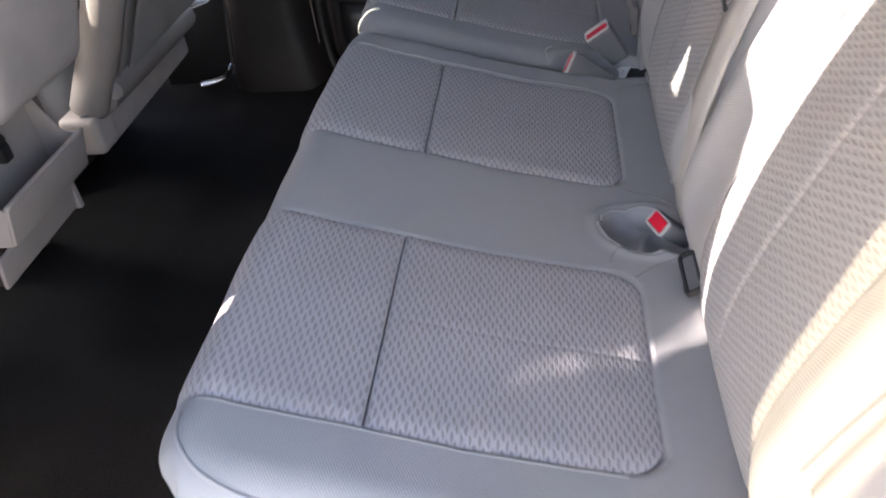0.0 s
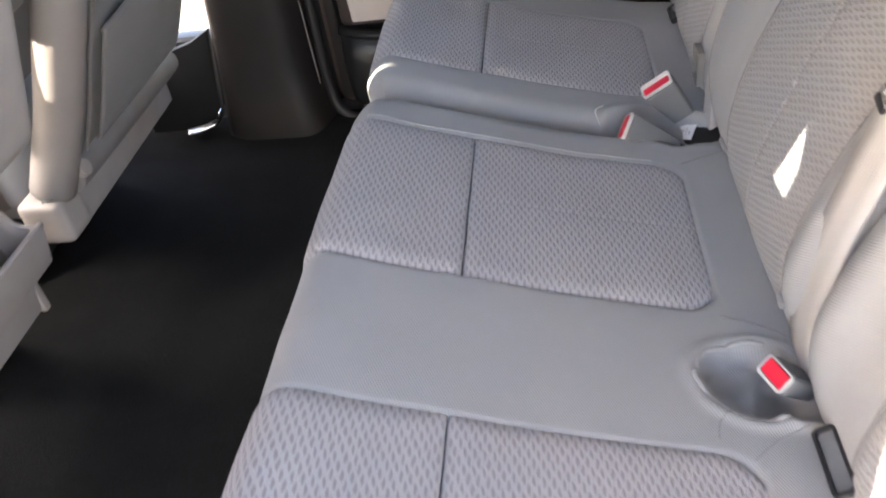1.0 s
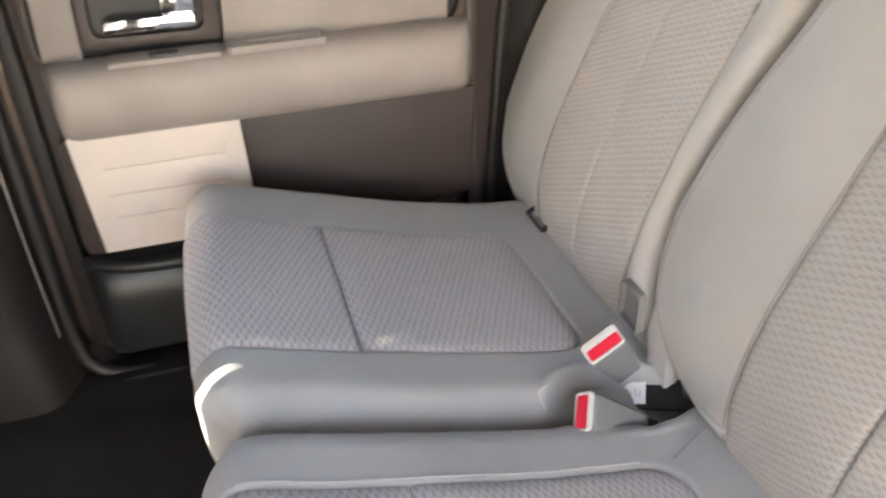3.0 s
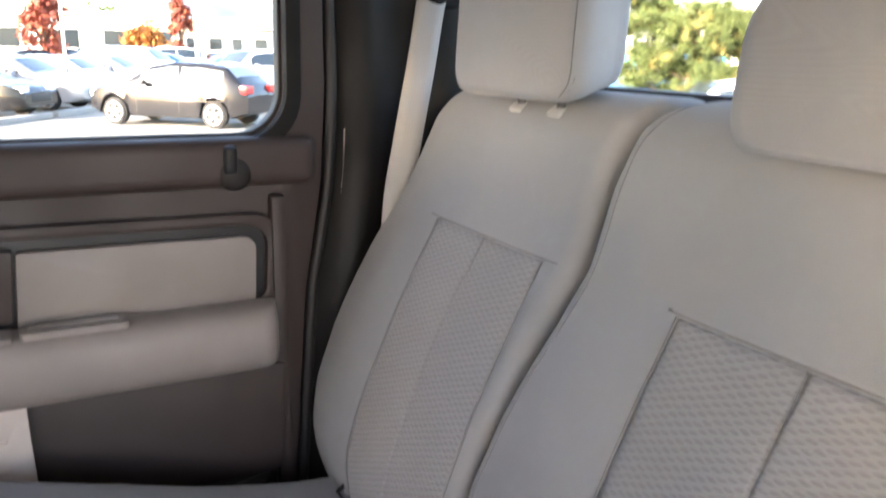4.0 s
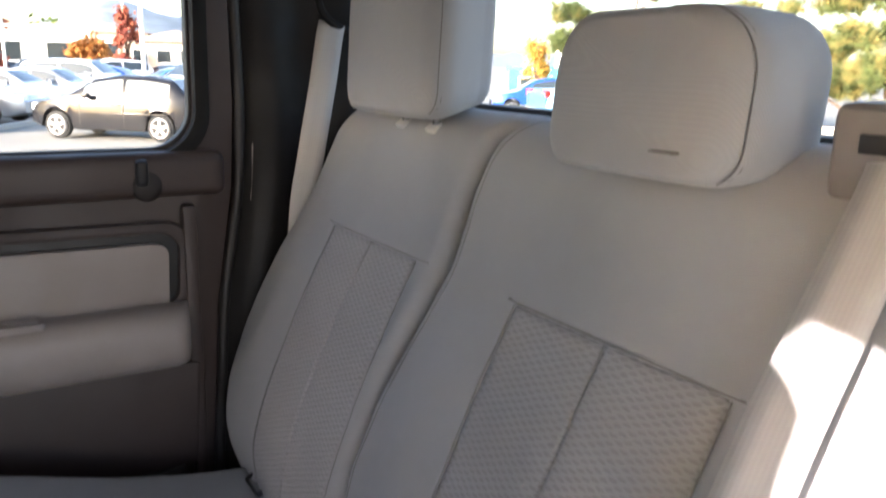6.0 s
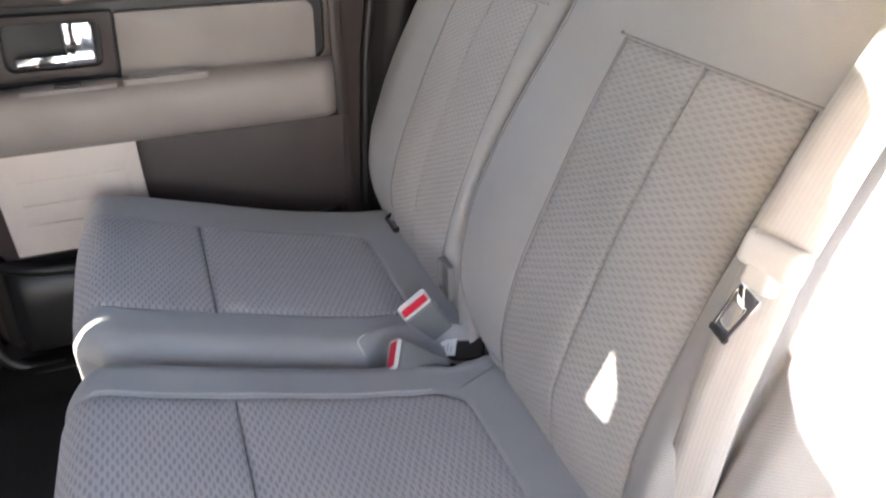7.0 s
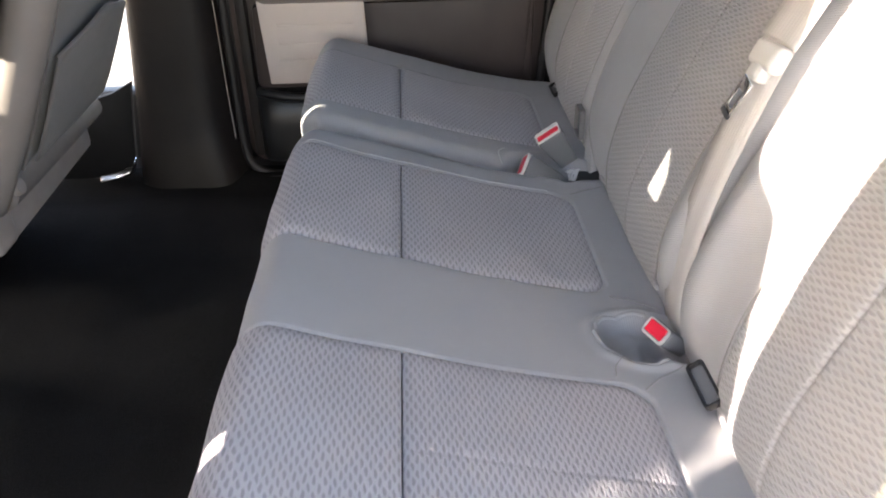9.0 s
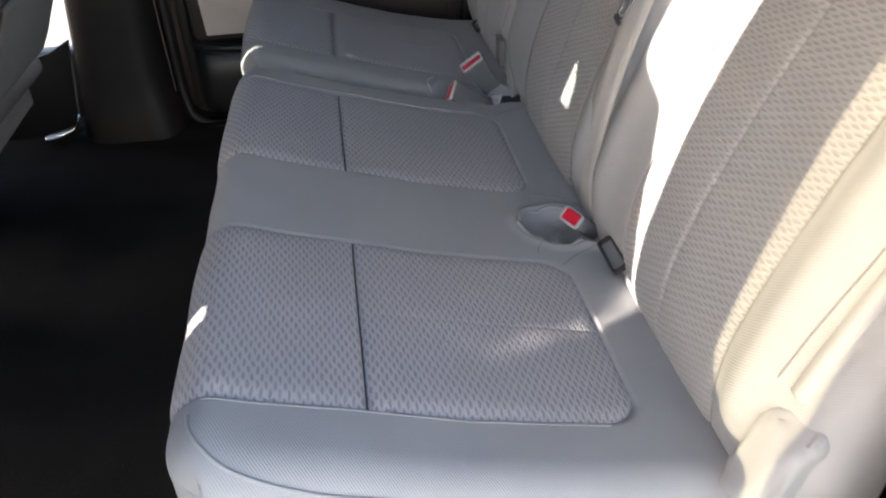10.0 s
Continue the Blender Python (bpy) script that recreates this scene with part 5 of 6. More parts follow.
def paint(name, c, metal=0.35):
    m = material(name, c, 0.28, metal)
    m.node_tree.nodes["Principled BSDF"].inputs["Coat Weight"].default_value = 0.3
    n = Net(m)
    d = n.noise(n.coords(), 3.0, 4.0)
    n.rough(n.ramp(d, 0.3, 0.7, 0.14, 0.22))
    return m


# body shapes: stations of x, top z, roof flag; lengths in metres, front to +x
SHAPES = {
    "hatch": dict(L=3.9, W=1.68, wb=2.45, belt=0.90, r=0.30, top=[(0.0, 0.60), (0.05, 0.70), (0.25, 0.78), (0.90, 0.92), (1.55, 1.30), (2.10, 1.40), (2.80, 1.39), (3.40, 1.31), (3.72, 1.00), (3.86, 0.90), (3.9, 0.70)], house=(0.98, 3.68)),
    "sedan": dict(L=4.6, W=1.80, wb=2.70, belt=0.92, r=0.32, top=[(0.0, 0.60), (0.06, 0.70), (0.35, 0.80), (1.15, 0.93), (1.95, 1.38), (2.45, 1.44), (3.00, 1.42), (3.80, 1.05), (4.45, 0.98), (4.56, 0.86), (4.6, 0.65)], house=(1.22, 3.75)),
    "suv": dict(L=4.6, W=1.86, wb=2.70, belt=1.08, r=0.36, top=[(0.0, 0.72), (0.06, 0.85), (0.35, 0.98), (1.10, 1.08), (1.75, 1.60), (2.30, 1.68), (3.40, 1.67), (4.10, 1.58), (4.48, 1.12), (4.57, 0.95), (4.6, 0.72)], house=(1.16, 4.42)),
    "pickup": dict(L=5.4, W=1.95, wb=3.30, belt=1.15, r=0.40, top=[(0.0, 0.80), (0.06, 1.00), (0.40, 1.10), (1.30, 1.16), (1.95, 1.75), (2.40, 1.82), (3.25, 1.80), (3.55, 1.22), (3.65, 1.18), (5.30, 1.18), (5.38, 1.12), (5.4, 0.75)], house=(1.36, 3.50)),
}


def car(shape, colour, at, turn, label, glass=CARGLASS, simple=False):
    q = SHAPES[shape]
    L, W, belt = q["L"], q["W"] / 2, q["belt"]
    xs = np.linspace(0, L, 54)
    tx, tz = zip(*q["top"])
    ob = thing("parked_car" if shape != "pickup" else "pickup_truck", label, "car" if shape != "pickup" else "truck", "parked cars", at=(*at, GROUND), turn=turn)
    wheels = ((L - q["wb"]) / 2 - 0.02, (L + q["wb"]) / 2 - 0.02)
    rings, verts, faces, glassv, glassf = 12, [], [], [], []

    def ring(x):
        z = float(np.interp(x, tx, tz))
        end = min(x, L - x)
        w = W * (1 - 0.20 * max(0, 1 - end / 0.55) ** 2)
        zb = 0.20 + 0.12 * smooth(1 - end / 0.5)
        for c in wheels:
            d = abs(x - c)
            rw = q["r"] + 0.05
            if d < rw:
                zb = max(zb, q["r"] + math.sqrt(rw * rw - d * d) * 0.98)
        zbelt = min(belt, z - 0.03)
        k = max(0.0, z - zbelt - 0.03)
        wr = w * 0.96 - 0.30 * k
        return [(0.0, zb), (w * 0.85, zb), (w * 0.97, zb + 0.03), (w, max(zb + 0.05, 0.55 * zbelt)), (w * 0.985, max(zb + 0.07, 0.82 * zbelt)), (w * 0.96, max(zb + 0.09, zbelt)),
                (wr + (w * 0.96 - wr) * 0.5, zbelt + (z - zbelt) * 0.48), (wr, z - min(0.06, 0.3 * (z - zbelt))), (wr * 0.88, z - 0.012), (wr * 0.5, z + 0.012), (0.0, z + 0.02)]
    allr = [ring(x) for x in xs]
    n = len(allr[0])
    for sgn in (1, -1):
        base = len(verts)
        for x, rg in zip(xs, allr):
            verts += [(L / 2 - x, sgn * y, z) for y, z in rg]
        for i in range(len(xs) - 1):
            for j in range(n - 1):
                a = base + i * n + j
                f = (a, a + 1, a + n + 1, a + n)
                faces.append(f if sgn > 0 else f[::-1])
    faces.append(tuple(range(n)) + tuple(len(xs) * n + j for j in reversed(range(1, n - 1))))
    last = (len(xs) - 1) * n
    faces.append(tuple(reversed(tuple(last + j for j in range(n)) + tuple(len(xs) * n + last + j for j in reversed(range(1, n - 1))))))
    body = part("body", mesh("body", verts, faces, colour, sharp=50), ob, "", True)
    h0, h1 = q["house"]
    # side windows, two panes a side, standing a little proud
    spans = [(h0 + 0.42, (h0 + h1) / 2 - 0.04), ((h0 + h1) / 2 + 0.05, h1 - 0.30)]
    for sgn in (1, -1):
        for a, b in spans:
            v, f = [], []
            for x in np.linspace(a, b, 10):
                rg = ring(x)
                z = rg[10][1] - 0.02
                if z - belt < 0.16:
                    continue
                lo, mid, hi = rg[5], rg[6], rg[7]
                for t in (0.12, 0.5, 0.9):
                    p0, p1 = (lo, mid) if t < 0.5 else (mid, hi)
                    u = t / 0.5 if t < 0.5 else (t - 0.5) / 0.5
                    v.append((L / 2 - x, sgn * (p0[0] + (p1[0] - p0[0]) * u + 0.008), p0[1] + (p1[1] - p0[1]) * u))
            for i in range(len(v) // 3 - 1):
                for j in range(2):
                    c = i * 3 + j
                    f.append((c, c + 1, c + 4, c + 3))
            if f:
                part("side_window", mesh("window", v, f, glass), ob, "", True)
    # windscreen and back window on the slopes
    for a, b, nm in ((h0 + 0.08, h0 + 0.62, "windscreen"), (h1 - (0.36 if shape != "sedan" else 0.75), h1 - 0.06, "back_window")):
        v, f = [], []
        for x in np.linspace(a, b, 7):
            rg = ring(x)
            for y in np.linspace(-1, 1, 7):
                v.append((L / 2 - x, y * rg[8][0] * 0.93, float(np.interp(abs(y) * rg[8][0] * 0.93, [rg[10][0], rg[9][0], rg[8][0]], [rg[10][1], rg[9][1], rg[8][1]])) + 0.012))
        for i in range(6):
            for j in range(6):
                c = i * 7 + j
                f.append((c, c + 1, c + 8, c + 7))
        part(nm, mesh(nm, v, f, glass), ob, "", True)
    for c in wheels:
        for sgn in (1, -1):
            bm = bmesh.new()
            bmesh.ops.create_cone(bm, cap_ends=True, segments=28, radius1=q["r"], radius2=q["r"], depth=0.20, matrix=pose(L / 2 - c, sgn * (W - 0.11), q["r"], 90))
            bmesh.ops.bevel(bm, geom=[e for e in bm.edges if e.calc_face_angle(0) > 1], offset=0.035, segments=2, affect="EDGES")
            wh = part("wheel", from_bm("tyre", bm, TYRE), ob, "black tyre", True)
            spokes = []
            for k in range(5):
                spokes.append(moved(box(-0.028, 0.028, -0.01, 0.01, 0.03, q["r"] * 0.66, 0.004, 1), pose(L / 2 - c, sgn * (W - 0.002), q["r"]) @ pose(0, 0, 0, 0, 72 * k, 0)))
            hub = bmesh.new()
            bmesh.ops.create_cone(hub, cap_ends=True, segments=16, radius1=0.06, radius2=0.05, depth=0.02, matrix=pose(L / 2 - c, sgn * (W - 0.002), q["r"], 90))
            lip = []
            for k in range(20):
                t0 = 2 * math.pi * k / 20
                lip.append((L / 2 - c + q["r"] * 0.68 * math.cos(t0), sgn * (W - 0.006), q["r"] + q["r"] * 0.68 * math.sin(t0)))
            sub("rim", from_bm("rim", joined(*spokes, hub), ALLOY), wh, "alloy rim")
            sub("rim_lip", tube(lip + lip[:2], 0.018, 44, 6, ALLOY), wh)
    for sgn in (1, -1):
        zt = float(np.interp(L - 0.12, tx, tz)) - 0.06
        part("tail_lamp", from_bm("lamp", box(-L / 2 - 0.015, -L / 2 + 0.30, sgn * W * 0.66 - 0.17, sgn * W * 0.66 + 0.17, zt - 0.14, zt + 0.04, 0.03), TAILRED), ob, "red tail lamp", True)
        part("head_lamp", from_bm("lamp", box(L / 2 - 0.42, L / 2 - 0.03, sgn * W * 0.66 - 0.15, sgn * W * 0.66 + 0.15, 0.62, 0.76, 0.03), CLEARLAMP), ob, "clear head lamp", True)
        part("door_mirror", from_bm("mirror", box(L / 2 - h0 - 0.62, L / 2 - h0 - 0.46, sgn * (W + 0.02), sgn * (W + 0.17), belt + 0.0, belt + 0.12, 0.03), colour), ob, "", True)
        if not simple:
            for x in (h0 + 0.30, (h0 + h1) / 2, h1 - 0.42):
                part("door_gap", from_bm("gap", box(L / 2 - x - 0.005, L / 2 - x + 0.005, sgn * (W * 0.99) - 0.008, sgn * (W * 0.99) + 0.008, 0.34, belt - 0.06, 0), RUBBER), ob, "", True)
            part("side_moulding", from_bm("moulding", box(L / 2 - h1 + 0.3, L / 2 - h0 - 0.35, sgn * W - 0.012, sgn * W + 0.012, 0.56, 0.60, 0.005), colour), ob, "", True)
            part("door_handle", from_bm("handle", box(L / 2 - (h0 + h1) / 2 + 0.08, L / 2 - (h0 + h1) / 2 + 0.26, sgn * W - 0.01, sgn * W + 0.03, belt - 0.14, belt - 0.10, 0.008), colour), ob, "", True)
    part("grille", from_bm("grille", box(L / 2 - 0.05, L / 2 + 0.006, -0.45, 0.45, 0.40, 0.58, 0.02), RUBBER), ob, "black grille", True)
    if shape == "pickup":
        part("rear_bumper", from_bm("bumper", box(-L / 2 - 0.14, -L / 2 + 0.06, -W * 0.95, W * 0.95, 0.50, 0.70, 0.03), CHROME), ob, "chrome rear bumper", True)
        part("tailgate_panel", from_bm("gate", box(-L / 2 - 0.025, -L / 2 + 0.02, -W * 0.72, W * 0.72, 0.76, 1.10, 0.02), colour), ob, "", True)
    return ob


GREY = paint("charcoal_paint", (0.018, 0.018, 0.020), 0.0)
GREY.node_tree.nodes["Principled BSDF"].inputs["Coat Weight"].default_value = 0.04
GREY.node_tree.nodes["Principled BSDF"].inputs["Specular IOR Level"].default_value = 0.3
WHITE = paint("white_paint", (0.78, 0.78, 0.77), 0.0)
SILVER = paint("silver_paint", (0.45, 0.45, 0.46), 0.5)
NIGHT = paint("black_paint", (0.012, 0.012, 0.014))
BLUE = paint("blue_paint", (0.02, 0.09, 0.42))
SKYBLUE = paint("light_blue_paint", (0.09, 0.24, 0.42))
REDP = paint("red_paint", (0.40, 0.02, 0.02))
TAN = paint("sand_paint", (0.45, 0.40, 0.33), 0.3)

car("hatch", GREY, (3.45, 19.3), 138.8, "charcoal grey hatchback parked on the sunlit lot", PALEGLASS)
row = [("sedan", NIGHT), ("sedan", SILVER), ("hatch", WHITE), ("sedan", SILVER), ("suv", WHITE), ("sedan", BLUE)]
lot = [(sh, col, -1.4 + 1.4 * k, 22.7 + 2.42 * k, -30) for k, (sh, col) in enumerate(row)]
lot += [(sh, col, x, y, 198 + 14 * math.sin(k * 2.3)) for k, (sh, col, x, y) in enumerate([("suv", WHITE, 7.6, 28.5), ("hatch", SILVER, 10.2, 30.0), ("hatch", SKYBLUE, 8.2, 36.0), ("sedan", SILVER, 11.0, 37.0), ("suv", REDP, 14.2, 42.0), ("sedan", NIGHT, 0.6, 42.0), ("suv", SILVER, 3.8, 43.5), ("sedan", REDP, -1.6, 39.0), ("suv", WHITE, 7.0, 45.0), ("sedan", NIGHT, 10.4, 46.0), ("sedan", WHITE, 13.2, 48.0), ("sedan", SILVER, 5.4, 49.5), ("sedan", NIGHT, 2.2, 50.5)])]
words = {"white_paint": "white", "black_paint": "black", "silver_paint": "silver", "blue_paint": "blue", "light_blue_paint": "light blue", "red_paint": "red"}
for sh, col, x, y, turn in lot:
    car(sh, col, (x, y), turn, words[col.name] + " " + {"suv": "sport utility car", "sedan": "sedan", "hatch": "hatchback"}[sh] + " in a row of parked cars", simple=True)
car("pickup", SKYBLUE, (16.4, 16.85), -17, "light blue pickup truck with chrome rear bumper seen from behind")
car("hatch", BLUE, (18.4, 23.0), 150, "bright blue hatchback parked behind the trees")
car("hatch", WHITE, (11.75, 9.55), -30, "white hatchback with red tail lamps beside the pickup truck", simple=True)
car("sedan", TAN, (10.9, 5.85), 206, "sand coloured sedan with sky reflected in its windscreen", SKYGLASS)

# kerb of the planting strip
for (x0, y0, x1, y1) in ((-0.7, 19.5, 0.72, 21.7), (0.85, 21.9, 2.05, 23.9), (2.3, 24.3, 3.5, 26.3)):
    d = Vector((x1 - x0, y1 - y0, 0))
    m = pose(x0, y0, GROUND, 0, 0, math.degrees(math.atan2(d.y, d.x)))
    single("kerb", from_bm("kerb", moved(box(0, d.length, -0.09, 0.09, -0.02, 0.14, 0.02), m), CONCRETE), "pale concrete kerb in the car lot", "kerb", kind="structure")

# ---- trees ----
BARK = ground_mat("bark", (0.13, 0.085, 0.06), 30.0)
PINE = leafy("pine_needles", (0.045, 0.070, 0.024), (0.115, 0.142, 0.045))
GOLD = leafy("yellow_needles", (0.17, 0.165, 0.05), (0.26, 0.21, 0.07))
FIRE = leafy("red_leaves", (0.20, 0.045, 0.035), (0.30, 0.09, 0.05))
AMBER = leafy("orange_leaves", (0.26, 0.075, 0.025), (0.32, 0.15, 0.035))
CYPRESS = leafy("cypress_leaves", (0.20, 0.20, 0.03), (0.48, 0.22, 0.04))
GREEN = leafy("green_leaves", (0.06, 0.10, 0.02), (0.14, 0.18, 0.04))


def limb_mesh(segs):
    verts, faces = [], []
    for a, b, r0, r1 in segs:
        d = (b - a).normalized()
        u = d.cross(Vector((0.3, 0.5, 0.81))).normalized()
        w = d.cross(u)
        base = len(verts)
        for p, r in ((a, r0), ((a + b) / 2 + u * r0 * 0.6, (r0 + r1) / 2), (b, r1)):
            for k in range(7):
                t = 2 * math.pi * k / 7
                verts.append(p + u * r * math.cos(t) + w * r * math.sin(t))
        for i in range(2):
            for k in range(7):
                faces.append((base + i * 7 + k, base + i * 7 + (k + 1) % 7, base + i * 7 + 7 + (k + 1) % 7, base + i * 7 + 7 + k))
    return verts, faces


def pine(at, height, pads, seed, label, gold=0.15, tufts=34, per=46, reach=0.17):
    """A pine of flat needle pads on bare limbs; pads: (across, height over the ground, radius)."""
    rnd = random.Random(seed)
    ob = thing("pine_tree", label, "tree", "pine trees", at=(*at, GROUND))
    side = Vector((at[1], -at[0], 0)).normalized()
    deep = Vector((at[0], at[1], 0)).normalized()
    segs, buds = [], []
    prev = Vector((0, 0, -0.1))
    stem = [prev]
    for i in range(1, 7):
        p = Vector((rnd.uniform(-0.10, 0.10), rnd.uniform(-0.10, 0.10), height * i / 6))
        segs.append((prev, p, 0.020 * height * (1.10 - i / 6), 0.020 * height * (1.02 - i / 6.4)))
        stem.append(p)
        prev = p
    for u, z, r in pads:
        c = side * u + deep * rnd.uniform(-0.6, 0.6) * (0.4 + abs(u) * 0.5) + Vector((0, 0, z))
        foot = max(0.2, min(height * 0.97, z - 0.25 - 0.30 * abs(u)))
        k = min(5, int(foot / height * 6))
        root = stem[k] + (stem[k + 1] - stem[k]) * (foot / height * 6 - k)
        bend = root + (c - root) * 0.55 + Vector((0, 0, -0.10 * abs(u)))
        segs += [(root, bend, 0.006 * height, 0.004 * height), (bend, c, 0.004 * height, 0.010)]
        for t in range(int(1.3 * tufts * (r / 0.5) ** 1.6)):
            d = Vector((rnd.gauss(0, 1), rnd.gauss(0, 1), 0))
            d = d.normalized() * math.sqrt(rnd.random()) * r * rnd.uniform(0.75, 1.2)
            q = c + d + Vector((0, 0, rnd.uniform(-0.34, 0.46) * r + 0.12 * d.length))
            buds.append((q, (d / max(r, 0.1) * 0.7 + Vector((0, 0, 0.9))).normalized()))
            if t % 3 == 0:
                segs.append((c + Vector((0, 0, -0.12 * r)), q, 0.010, 0.004))
    v, f = limb_mesh(segs)
    part("trunk", mesh("trunk", v, f, BARK), ob, "brown trunk and limbs", True)
    split_ = [rnd.random() < gold for _ in buds]
    for mat, nm, want in ((PINE, "needles", False), (GOLD, "yellowed_needles", True)):
        verts, faces = [], []
        for (c, up), yellow in zip(buds, split_):
            if yellow != want:
                continue
            for k in range(per):
                d = (Vector((rnd.gauss(0, 1), rnd.gauss(0, 1), rnd.gauss(0, 1))).normalized() + up * 0.6).normalized()
                ln = reach * rnd.uniform(0.6, 1.45)
                w = d.cross(Vector((rnd.gauss(0, 1), rnd.gauss(0, 1), rnd.gauss(0, 1)))).normalized() * 0.0062
                o = c - up * rnd.uniform(0, 0.10) + d * ln * 0.08
                i = len(verts)
                verts += [o - w, o + w, o + d * ln]
                faces.append((i, i + 1, i + 2))
        part(nm, mesh(nm, verts, faces, mat, smooth=False), ob, "", True)
    return ob


def broadleaf(name, at, height, width, seed, label, mat, low=0.25, count=2600, leaf=0.10):
    rnd = random.Random(seed)
    ob = thing(name, label, "tree", "lot trees", at=(*at, GROUND))
    segs = [(Vector((0, 0, -0.1)), Vector((0.05, 0.02, height * 0.45)), 0.03 * height, 0.02 * height)]
    lobes = []
    for k in range(16):
        z = height * rnd.uniform(low + 0.08, 0.93)
        f = (z / height - low) / (1 - low)
        r = width / 2 * math.sin(math.pi * min(0.97, max(0.08, 0.15 + 0.8 * f))) * rnd.uniform(0.4, 0.9)
        a = rnd.uniform(0, 2 * math.pi)
        e = Vector((math.cos(a) * r, math.sin(a) * r, z))
        segs.append((Vector((0.04, 0.02, height * rnd.uniform(0.2, 0.45))), e, 0.012 * height, 0.003 * height))
        lobes.append(e)
    v, f = limb_mesh(segs)
    part("trunk", mesh("trunk", v, f, BARK), ob, "brown trunk and limbs", True)
    verts, faces = [], []
    for k in range(count):
        c = rnd.choice(lobes) + Vector((rnd.gauss(0, 1), rnd.gauss(0, 1), rnd.gauss(0, 1.1))) * width * 0.125
        u = Vector((rnd.gauss(0, 1), rnd.gauss(0, 1), rnd.gauss(0, 1))).normalized()
        w = u.cross(Vector((rnd.gauss(0, 1), rnd.gauss(0, 1), rnd.gauss(0, 1)))).normalized()
        s = leaf * rnd.uniform(0.6, 1.3)
        i = len(verts)
        verts += [c - u * s, c + w * s * 0.6, c + u * s, c - w * s * 0.6]
        faces.append((i, i + 1, i + 2, i + 3))
    part("crown", mesh("crown", verts, faces, mat, smooth=False), ob, "", True)
    return ob


pine((13.3, 13.4), 4.35, [(-1.1, 4.05, 0.50), (-0.5, 4.35, 0.45), (0.1, 4.1, 0.5), (0.7, 3.95, 0.45), (-0.4, 3.75, 0.5), (0.15, 3.6, 0.45), (0.45, 3.4, 0.3), (1.05, 4.05, 0.3),
                           (-1.5, 2.9, 0.4), (-0.9, 2.7, 0.55), (-1.4, 2.3, 0.5), (-0.6, 2.3, 0.6), (0.2, 2.6, 0.5), (0.8, 2.45, 0.5), (0.1, 2.05, 0.7), (0.9, 1.95, 0.6), (-0.9, 1.75, 0.6), (-1.1, 1.3, 0.5), (-0.2, 1.45, 0.7), (0.7, 1.3, 0.6), (-0.7, 0.8, 0.6), (0.3, 0.8, 0.7)],
     3, "green pine with an open crown in two tiers beside the lot", 0.08, 60, 60)
pine((19.2, 14.8), 3.4, [(-1.5, 2.6, 0.45), (-0.9, 3.0, 0.45), (-0.3, 3.4, 0.45), (0.2, 3.1, 0.5), (0.8, 3.5, 0.4), (1.3, 2.6, 0.55), (-0.7, 2.3, 0.6), (0.3, 2.3, 0.7), (1.9, 2.2, 0.5), (-1.6, 1.8, 0.6), (0.0, 1.6, 0.8), (1.2, 1.6, 0.8), (2.2, 1.5, 0.6)],
     5, "low spreading pine with pale yellowing needles", 0.5, 42, 42, 0.22)
pine((14.2, 8.0), 6.2, [(-1.2, 4.35, 0.45), (-1.45, 3.65, 0.35), (-0.7, 4.15, 0.55), (-0.9, 3.45, 0.5), (-1.1, 2.95, 0.4), (-0.5, 3.05, 0.5), (-1.3, 2.15, 0.5), (-0.7, 2.35, 0.5), (-1.5, 1.65, 0.5), (-0.9, 1.55, 0.6), (-0.2, 3.65, 0.6), (0.3, 4.25, 0.7), (0.2, 2.75, 0.6), (0.6, 1.95, 0.8), (-0.2, 1.75, 0.6), (-0.6, 4.95, 0.6), (0.4, 5.25, 0.7), (1.0, 3.55, 0.8), (0.0, 5.95, 0.6)],
     13, "tall pine with bunches of yellowed needles", 0.45, 55, 55, 0.20)
broadleaf("cypress_tree", (21.6, 27.6), 3.0, 1.15, 21, "columnar golden cypress beside the lot", CYPRESS, 0.08, 4200, 0.06)
broadleaf("red_tree", (9.0, 50.5), 4.6, 1.3, 31, "narrow tree in red autumn leaf", FIRE, 0.12, 1800, 0.16)
broadleaf("orange_tree", (7.4, 54.0), 2.9, 2.1, 33, "round tree in orange autumn leaf", AMBER, 0.3, 1500, 0.17)
broadleaf("red_tree", (1.5, 44.0), 4.2, 1.8, 35, "tree in red autumn leaf at the row end", FIRE, 0.2, 1600, 0.15)
broadleaf("green_tree", (7.6, 82.0), 4.0, 4.4, 37, "round green tree behind a white building", GREEN, 0.3, 1400, 0.3)
broadleaf("green_tree", (17.4, 52.0), 4.8, 2.6, 39, "yellow green street tree", CYPRESS, 0.25, 1500, 0.2)

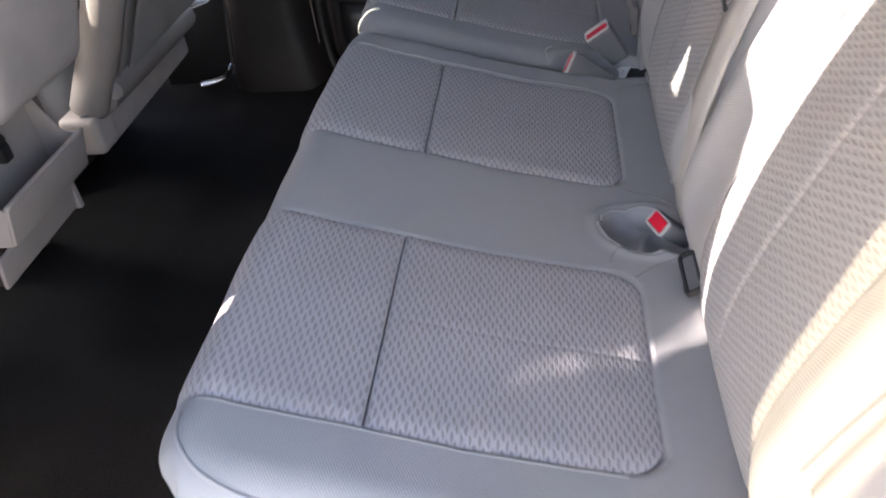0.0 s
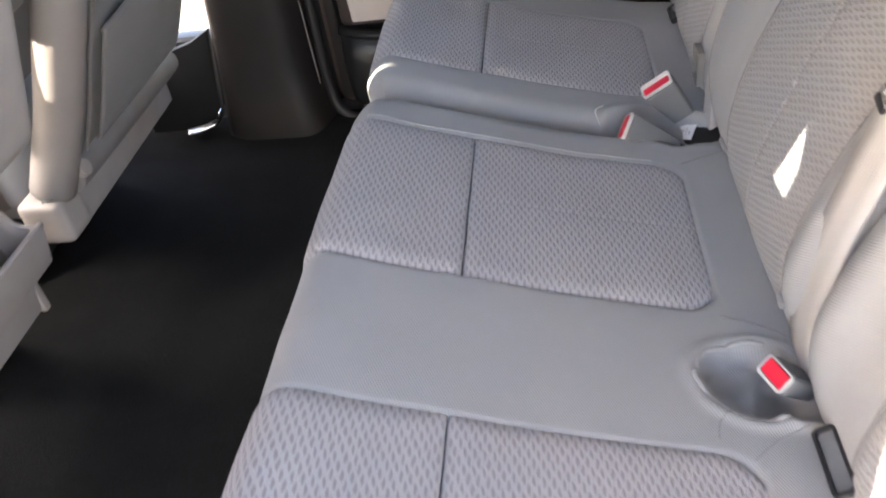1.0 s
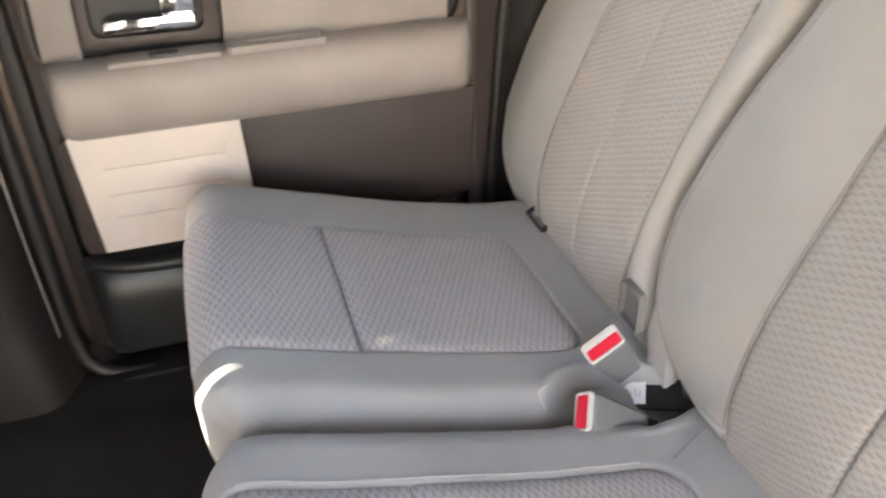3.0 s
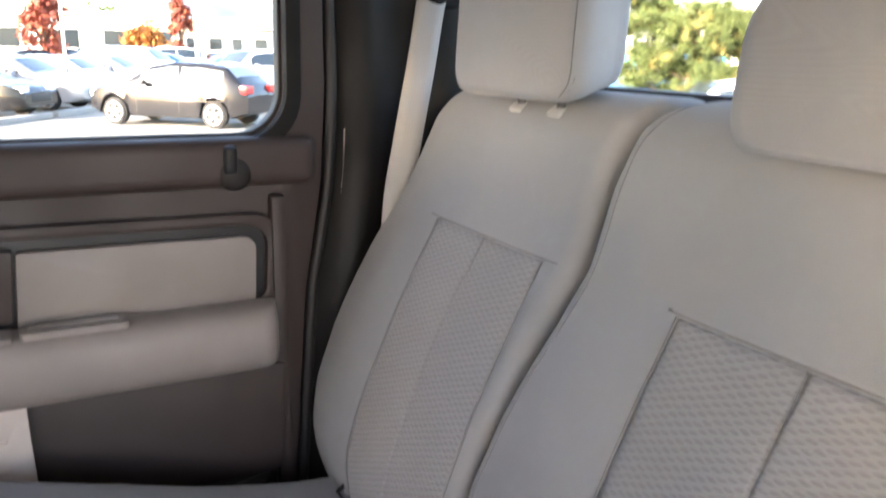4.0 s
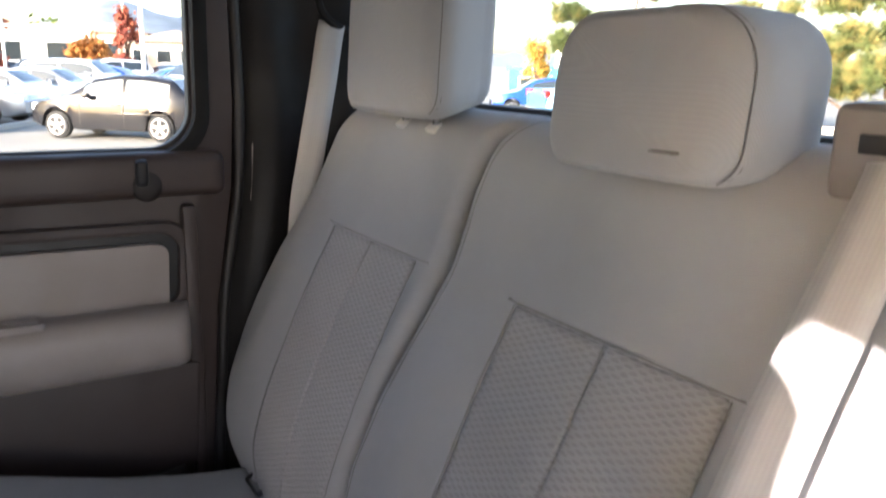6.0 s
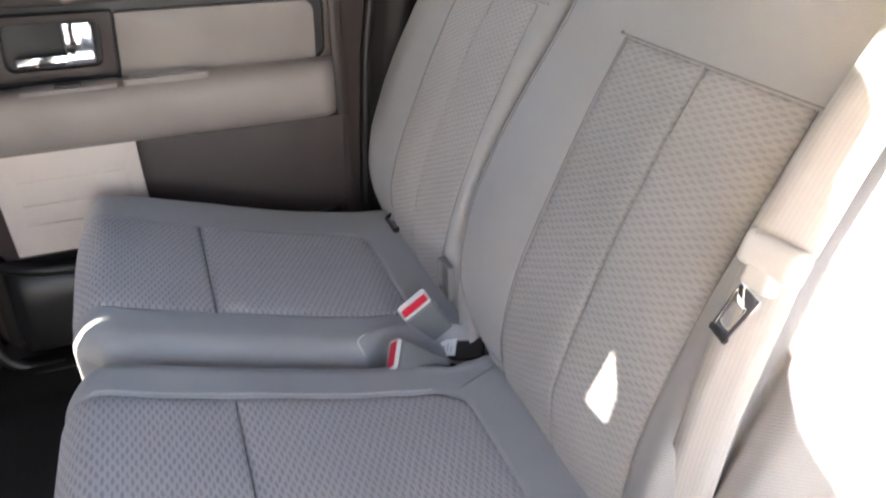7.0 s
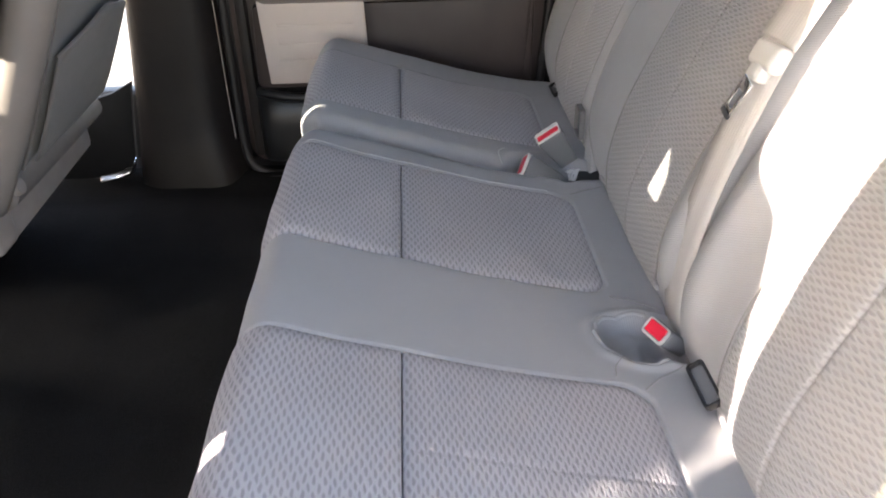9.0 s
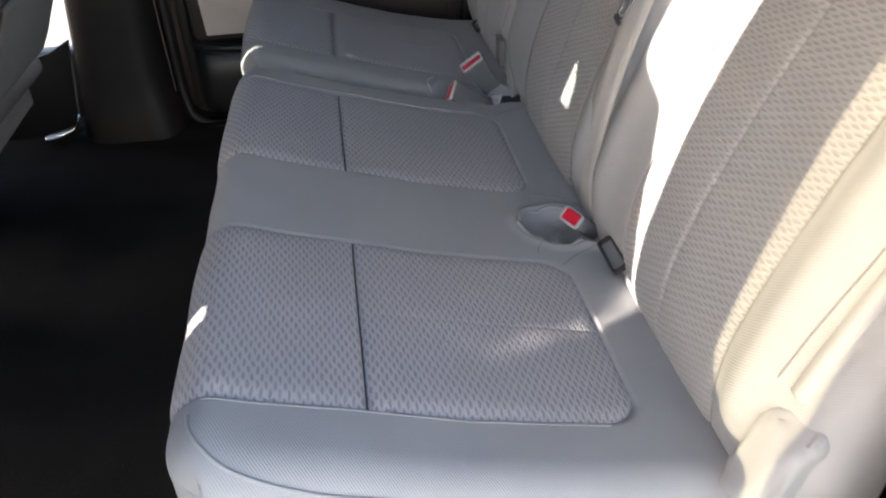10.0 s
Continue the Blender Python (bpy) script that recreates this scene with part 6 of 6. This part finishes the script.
# ---- flag poles with banners ----
def banner(at, height, flag):
    ob = thing("flag_pole", "white flag pole with a red, white and blue banner" if flag else "slim white pole over the car lot", "flag pole", "flag poles", at=(*at, GROUND))
    part("pole", tube([(0, 0, 0), (0, 0, height * 0.5), (0, 0, height)], 0.09 if flag else 0.06, 8, 10, WHITE), ob, "", True)
    if flag:
        for k, col in enumerate((material("flag_red", (0.40, 0.12, 0.14), 0.95), material("flag_white", (0.8, 0.8, 0.8), 0.8), material("flag_blue", (0.15, 0.32, 0.45), 0.95))):
            v, f = [], []
            for i in range(13):
                for j in range(5):
                    v.append((0.08 + 1.02 * i / 12, 0.035 * math.sin(i * 0.8 + j * 0.3 + k), height - 0.15 - 0.90 * (k + j / 4)))
            for i in range(12):
                for j in range(4):
                    a = i * 5 + j
                    f.append((a, a + 1, a + 6, a + 5))
            o = part("banner_field", mesh("field", v, f, col), ob, "", True)
            so = o.modifiers.new("thick", "SOLIDIFY")
            so.thickness = 0.006
    return ob


banner((6.85, 34.8), 7.15, True)
banner((10.2, 58.0), 5.6, False)
banner((2.0, 38.0), 4.3, False)
banner((9.6, 38.0), 4.6, False)

# ---- low buildings and hills beyond ----
STUCCO = ground_mat("stucco", (0.70, 0.69, 0.66), 8.0)
CREAM = ground_mat("cream_stucco", (0.55, 0.45, 0.34), 8.0)
ROOFING = ground_mat("roofing", (0.33, 0.28, 0.25), 6.0)
TEAL = paint("teal_sheet", (0.02, 0.33, 0.38), 0.0)


def block(at, turn, w, d, h, wall, label, gable=0.0, cols=5):
    ob = thing("low_building", label, "building", "buildings beyond the lot", at=(*at, GROUND), turn=turn)
    part("wall", from_bm("wall", box(-w / 2, w / 2, -d / 2, d / 2, -0.1, h, 0.02, 1), wall), ob, "", True)
    if gable:
        part("roof", from_bm("roof", plate([(-w / 2 - 0.4, h), (w / 2 + 0.4, h), (0, h + gable)], [], -d / 2 - 0.3, d / 2 + 0.3, "y"), ROOFING), ob, "", True)
    else:
        part("roof", from_bm("roof", box(-w / 2 - 0.15, w / 2 + 0.15, -d / 2 - 0.15, d / 2 + 0.15, h, h + 0.25, 0.03, 1), wall), ob, "", True)
    for k in range(cols):
        x = -w / 2 + w * (k + 0.5) / cols
        win_ = part("window", from_bm("frame", box(x - w / cols * 0.32, x + w / cols * 0.32, -d / 2 - 0.05, -d / 2 + 0.05, h * 0.38, h * 0.78, 0.02, 1), STUCCO), ob, "", True)
        sub("pane", from_bm("pane", box(x - w / cols * 0.28, x + w / cols * 0.28, -d / 2 - 0.07, -d / 2 - 0.03, h * 0.41, h * 0.75, 0.01, 1), CARGLASS), win_)
    return ob


block((3.5, 66.0), -5, 11.0, 8.0, 3.6, STUCCO, "low white shop building with dark windows", 0, 3)
block((12.5, 92.0), -12, 12.0, 9.0, 4.2, CREAM, "cream house with a brown gable roof", 1.3)
block((20.5, 88.0), -14, 9.0, 8.0, 3.4, CREAM, "cream house with a brown gable roof", 1.2, 4)
block((-4.0, 84.0), 0, 12.0, 8.0, 4.4, STUCCO, "white flat roofed building beyond the lot", 0, 6)
block((33.0, 37.0), -45, 9.0, 5.0, 1.5, TEAL, "teal sheet metal shed beyond the trees", 0, 3)
block((60.0, 52.0), -48, 26.0, 8.0, 3.6, STUCCO, "long white building behind the pines", 0, 9)

# the blue haze of distance is mixed into the hill colour
HILL = ground_mat("far_hill", (0.21, 0.245, 0.27), 0.02)
verts, faces = [], []
for i in range(161):
    a = radians(-20 + 110 * i / 160)
    for j in range(7):
        r = 1300 + 160 * j
        h = (0.050 * gauss(math.degrees(a) - 9, 5.0) + 0.026 * gauss(math.degrees(a) - 17, 4) + 0.014 + 0.006 * noise.noise(Vector((a * 22, j * 0.7, 0))) + 0.003 * noise.noise(Vector((a * 70, j, 2)))) * r * math.sin(math.pi / 2 * (j + 0.001) / 6)
        verts.append((r * math.sin(a), r * math.cos(a), GROUND - 2 + h))
for i in range(160):
    for j in range(6):
        c = i * 7 + j
        faces.append((c, c + 1, c + 8, c + 7))
single("backdrop_hills", mesh("hills", verts, faces, HILL), "hazy blue wooded hills on the horizon", "hills", kind="structure")
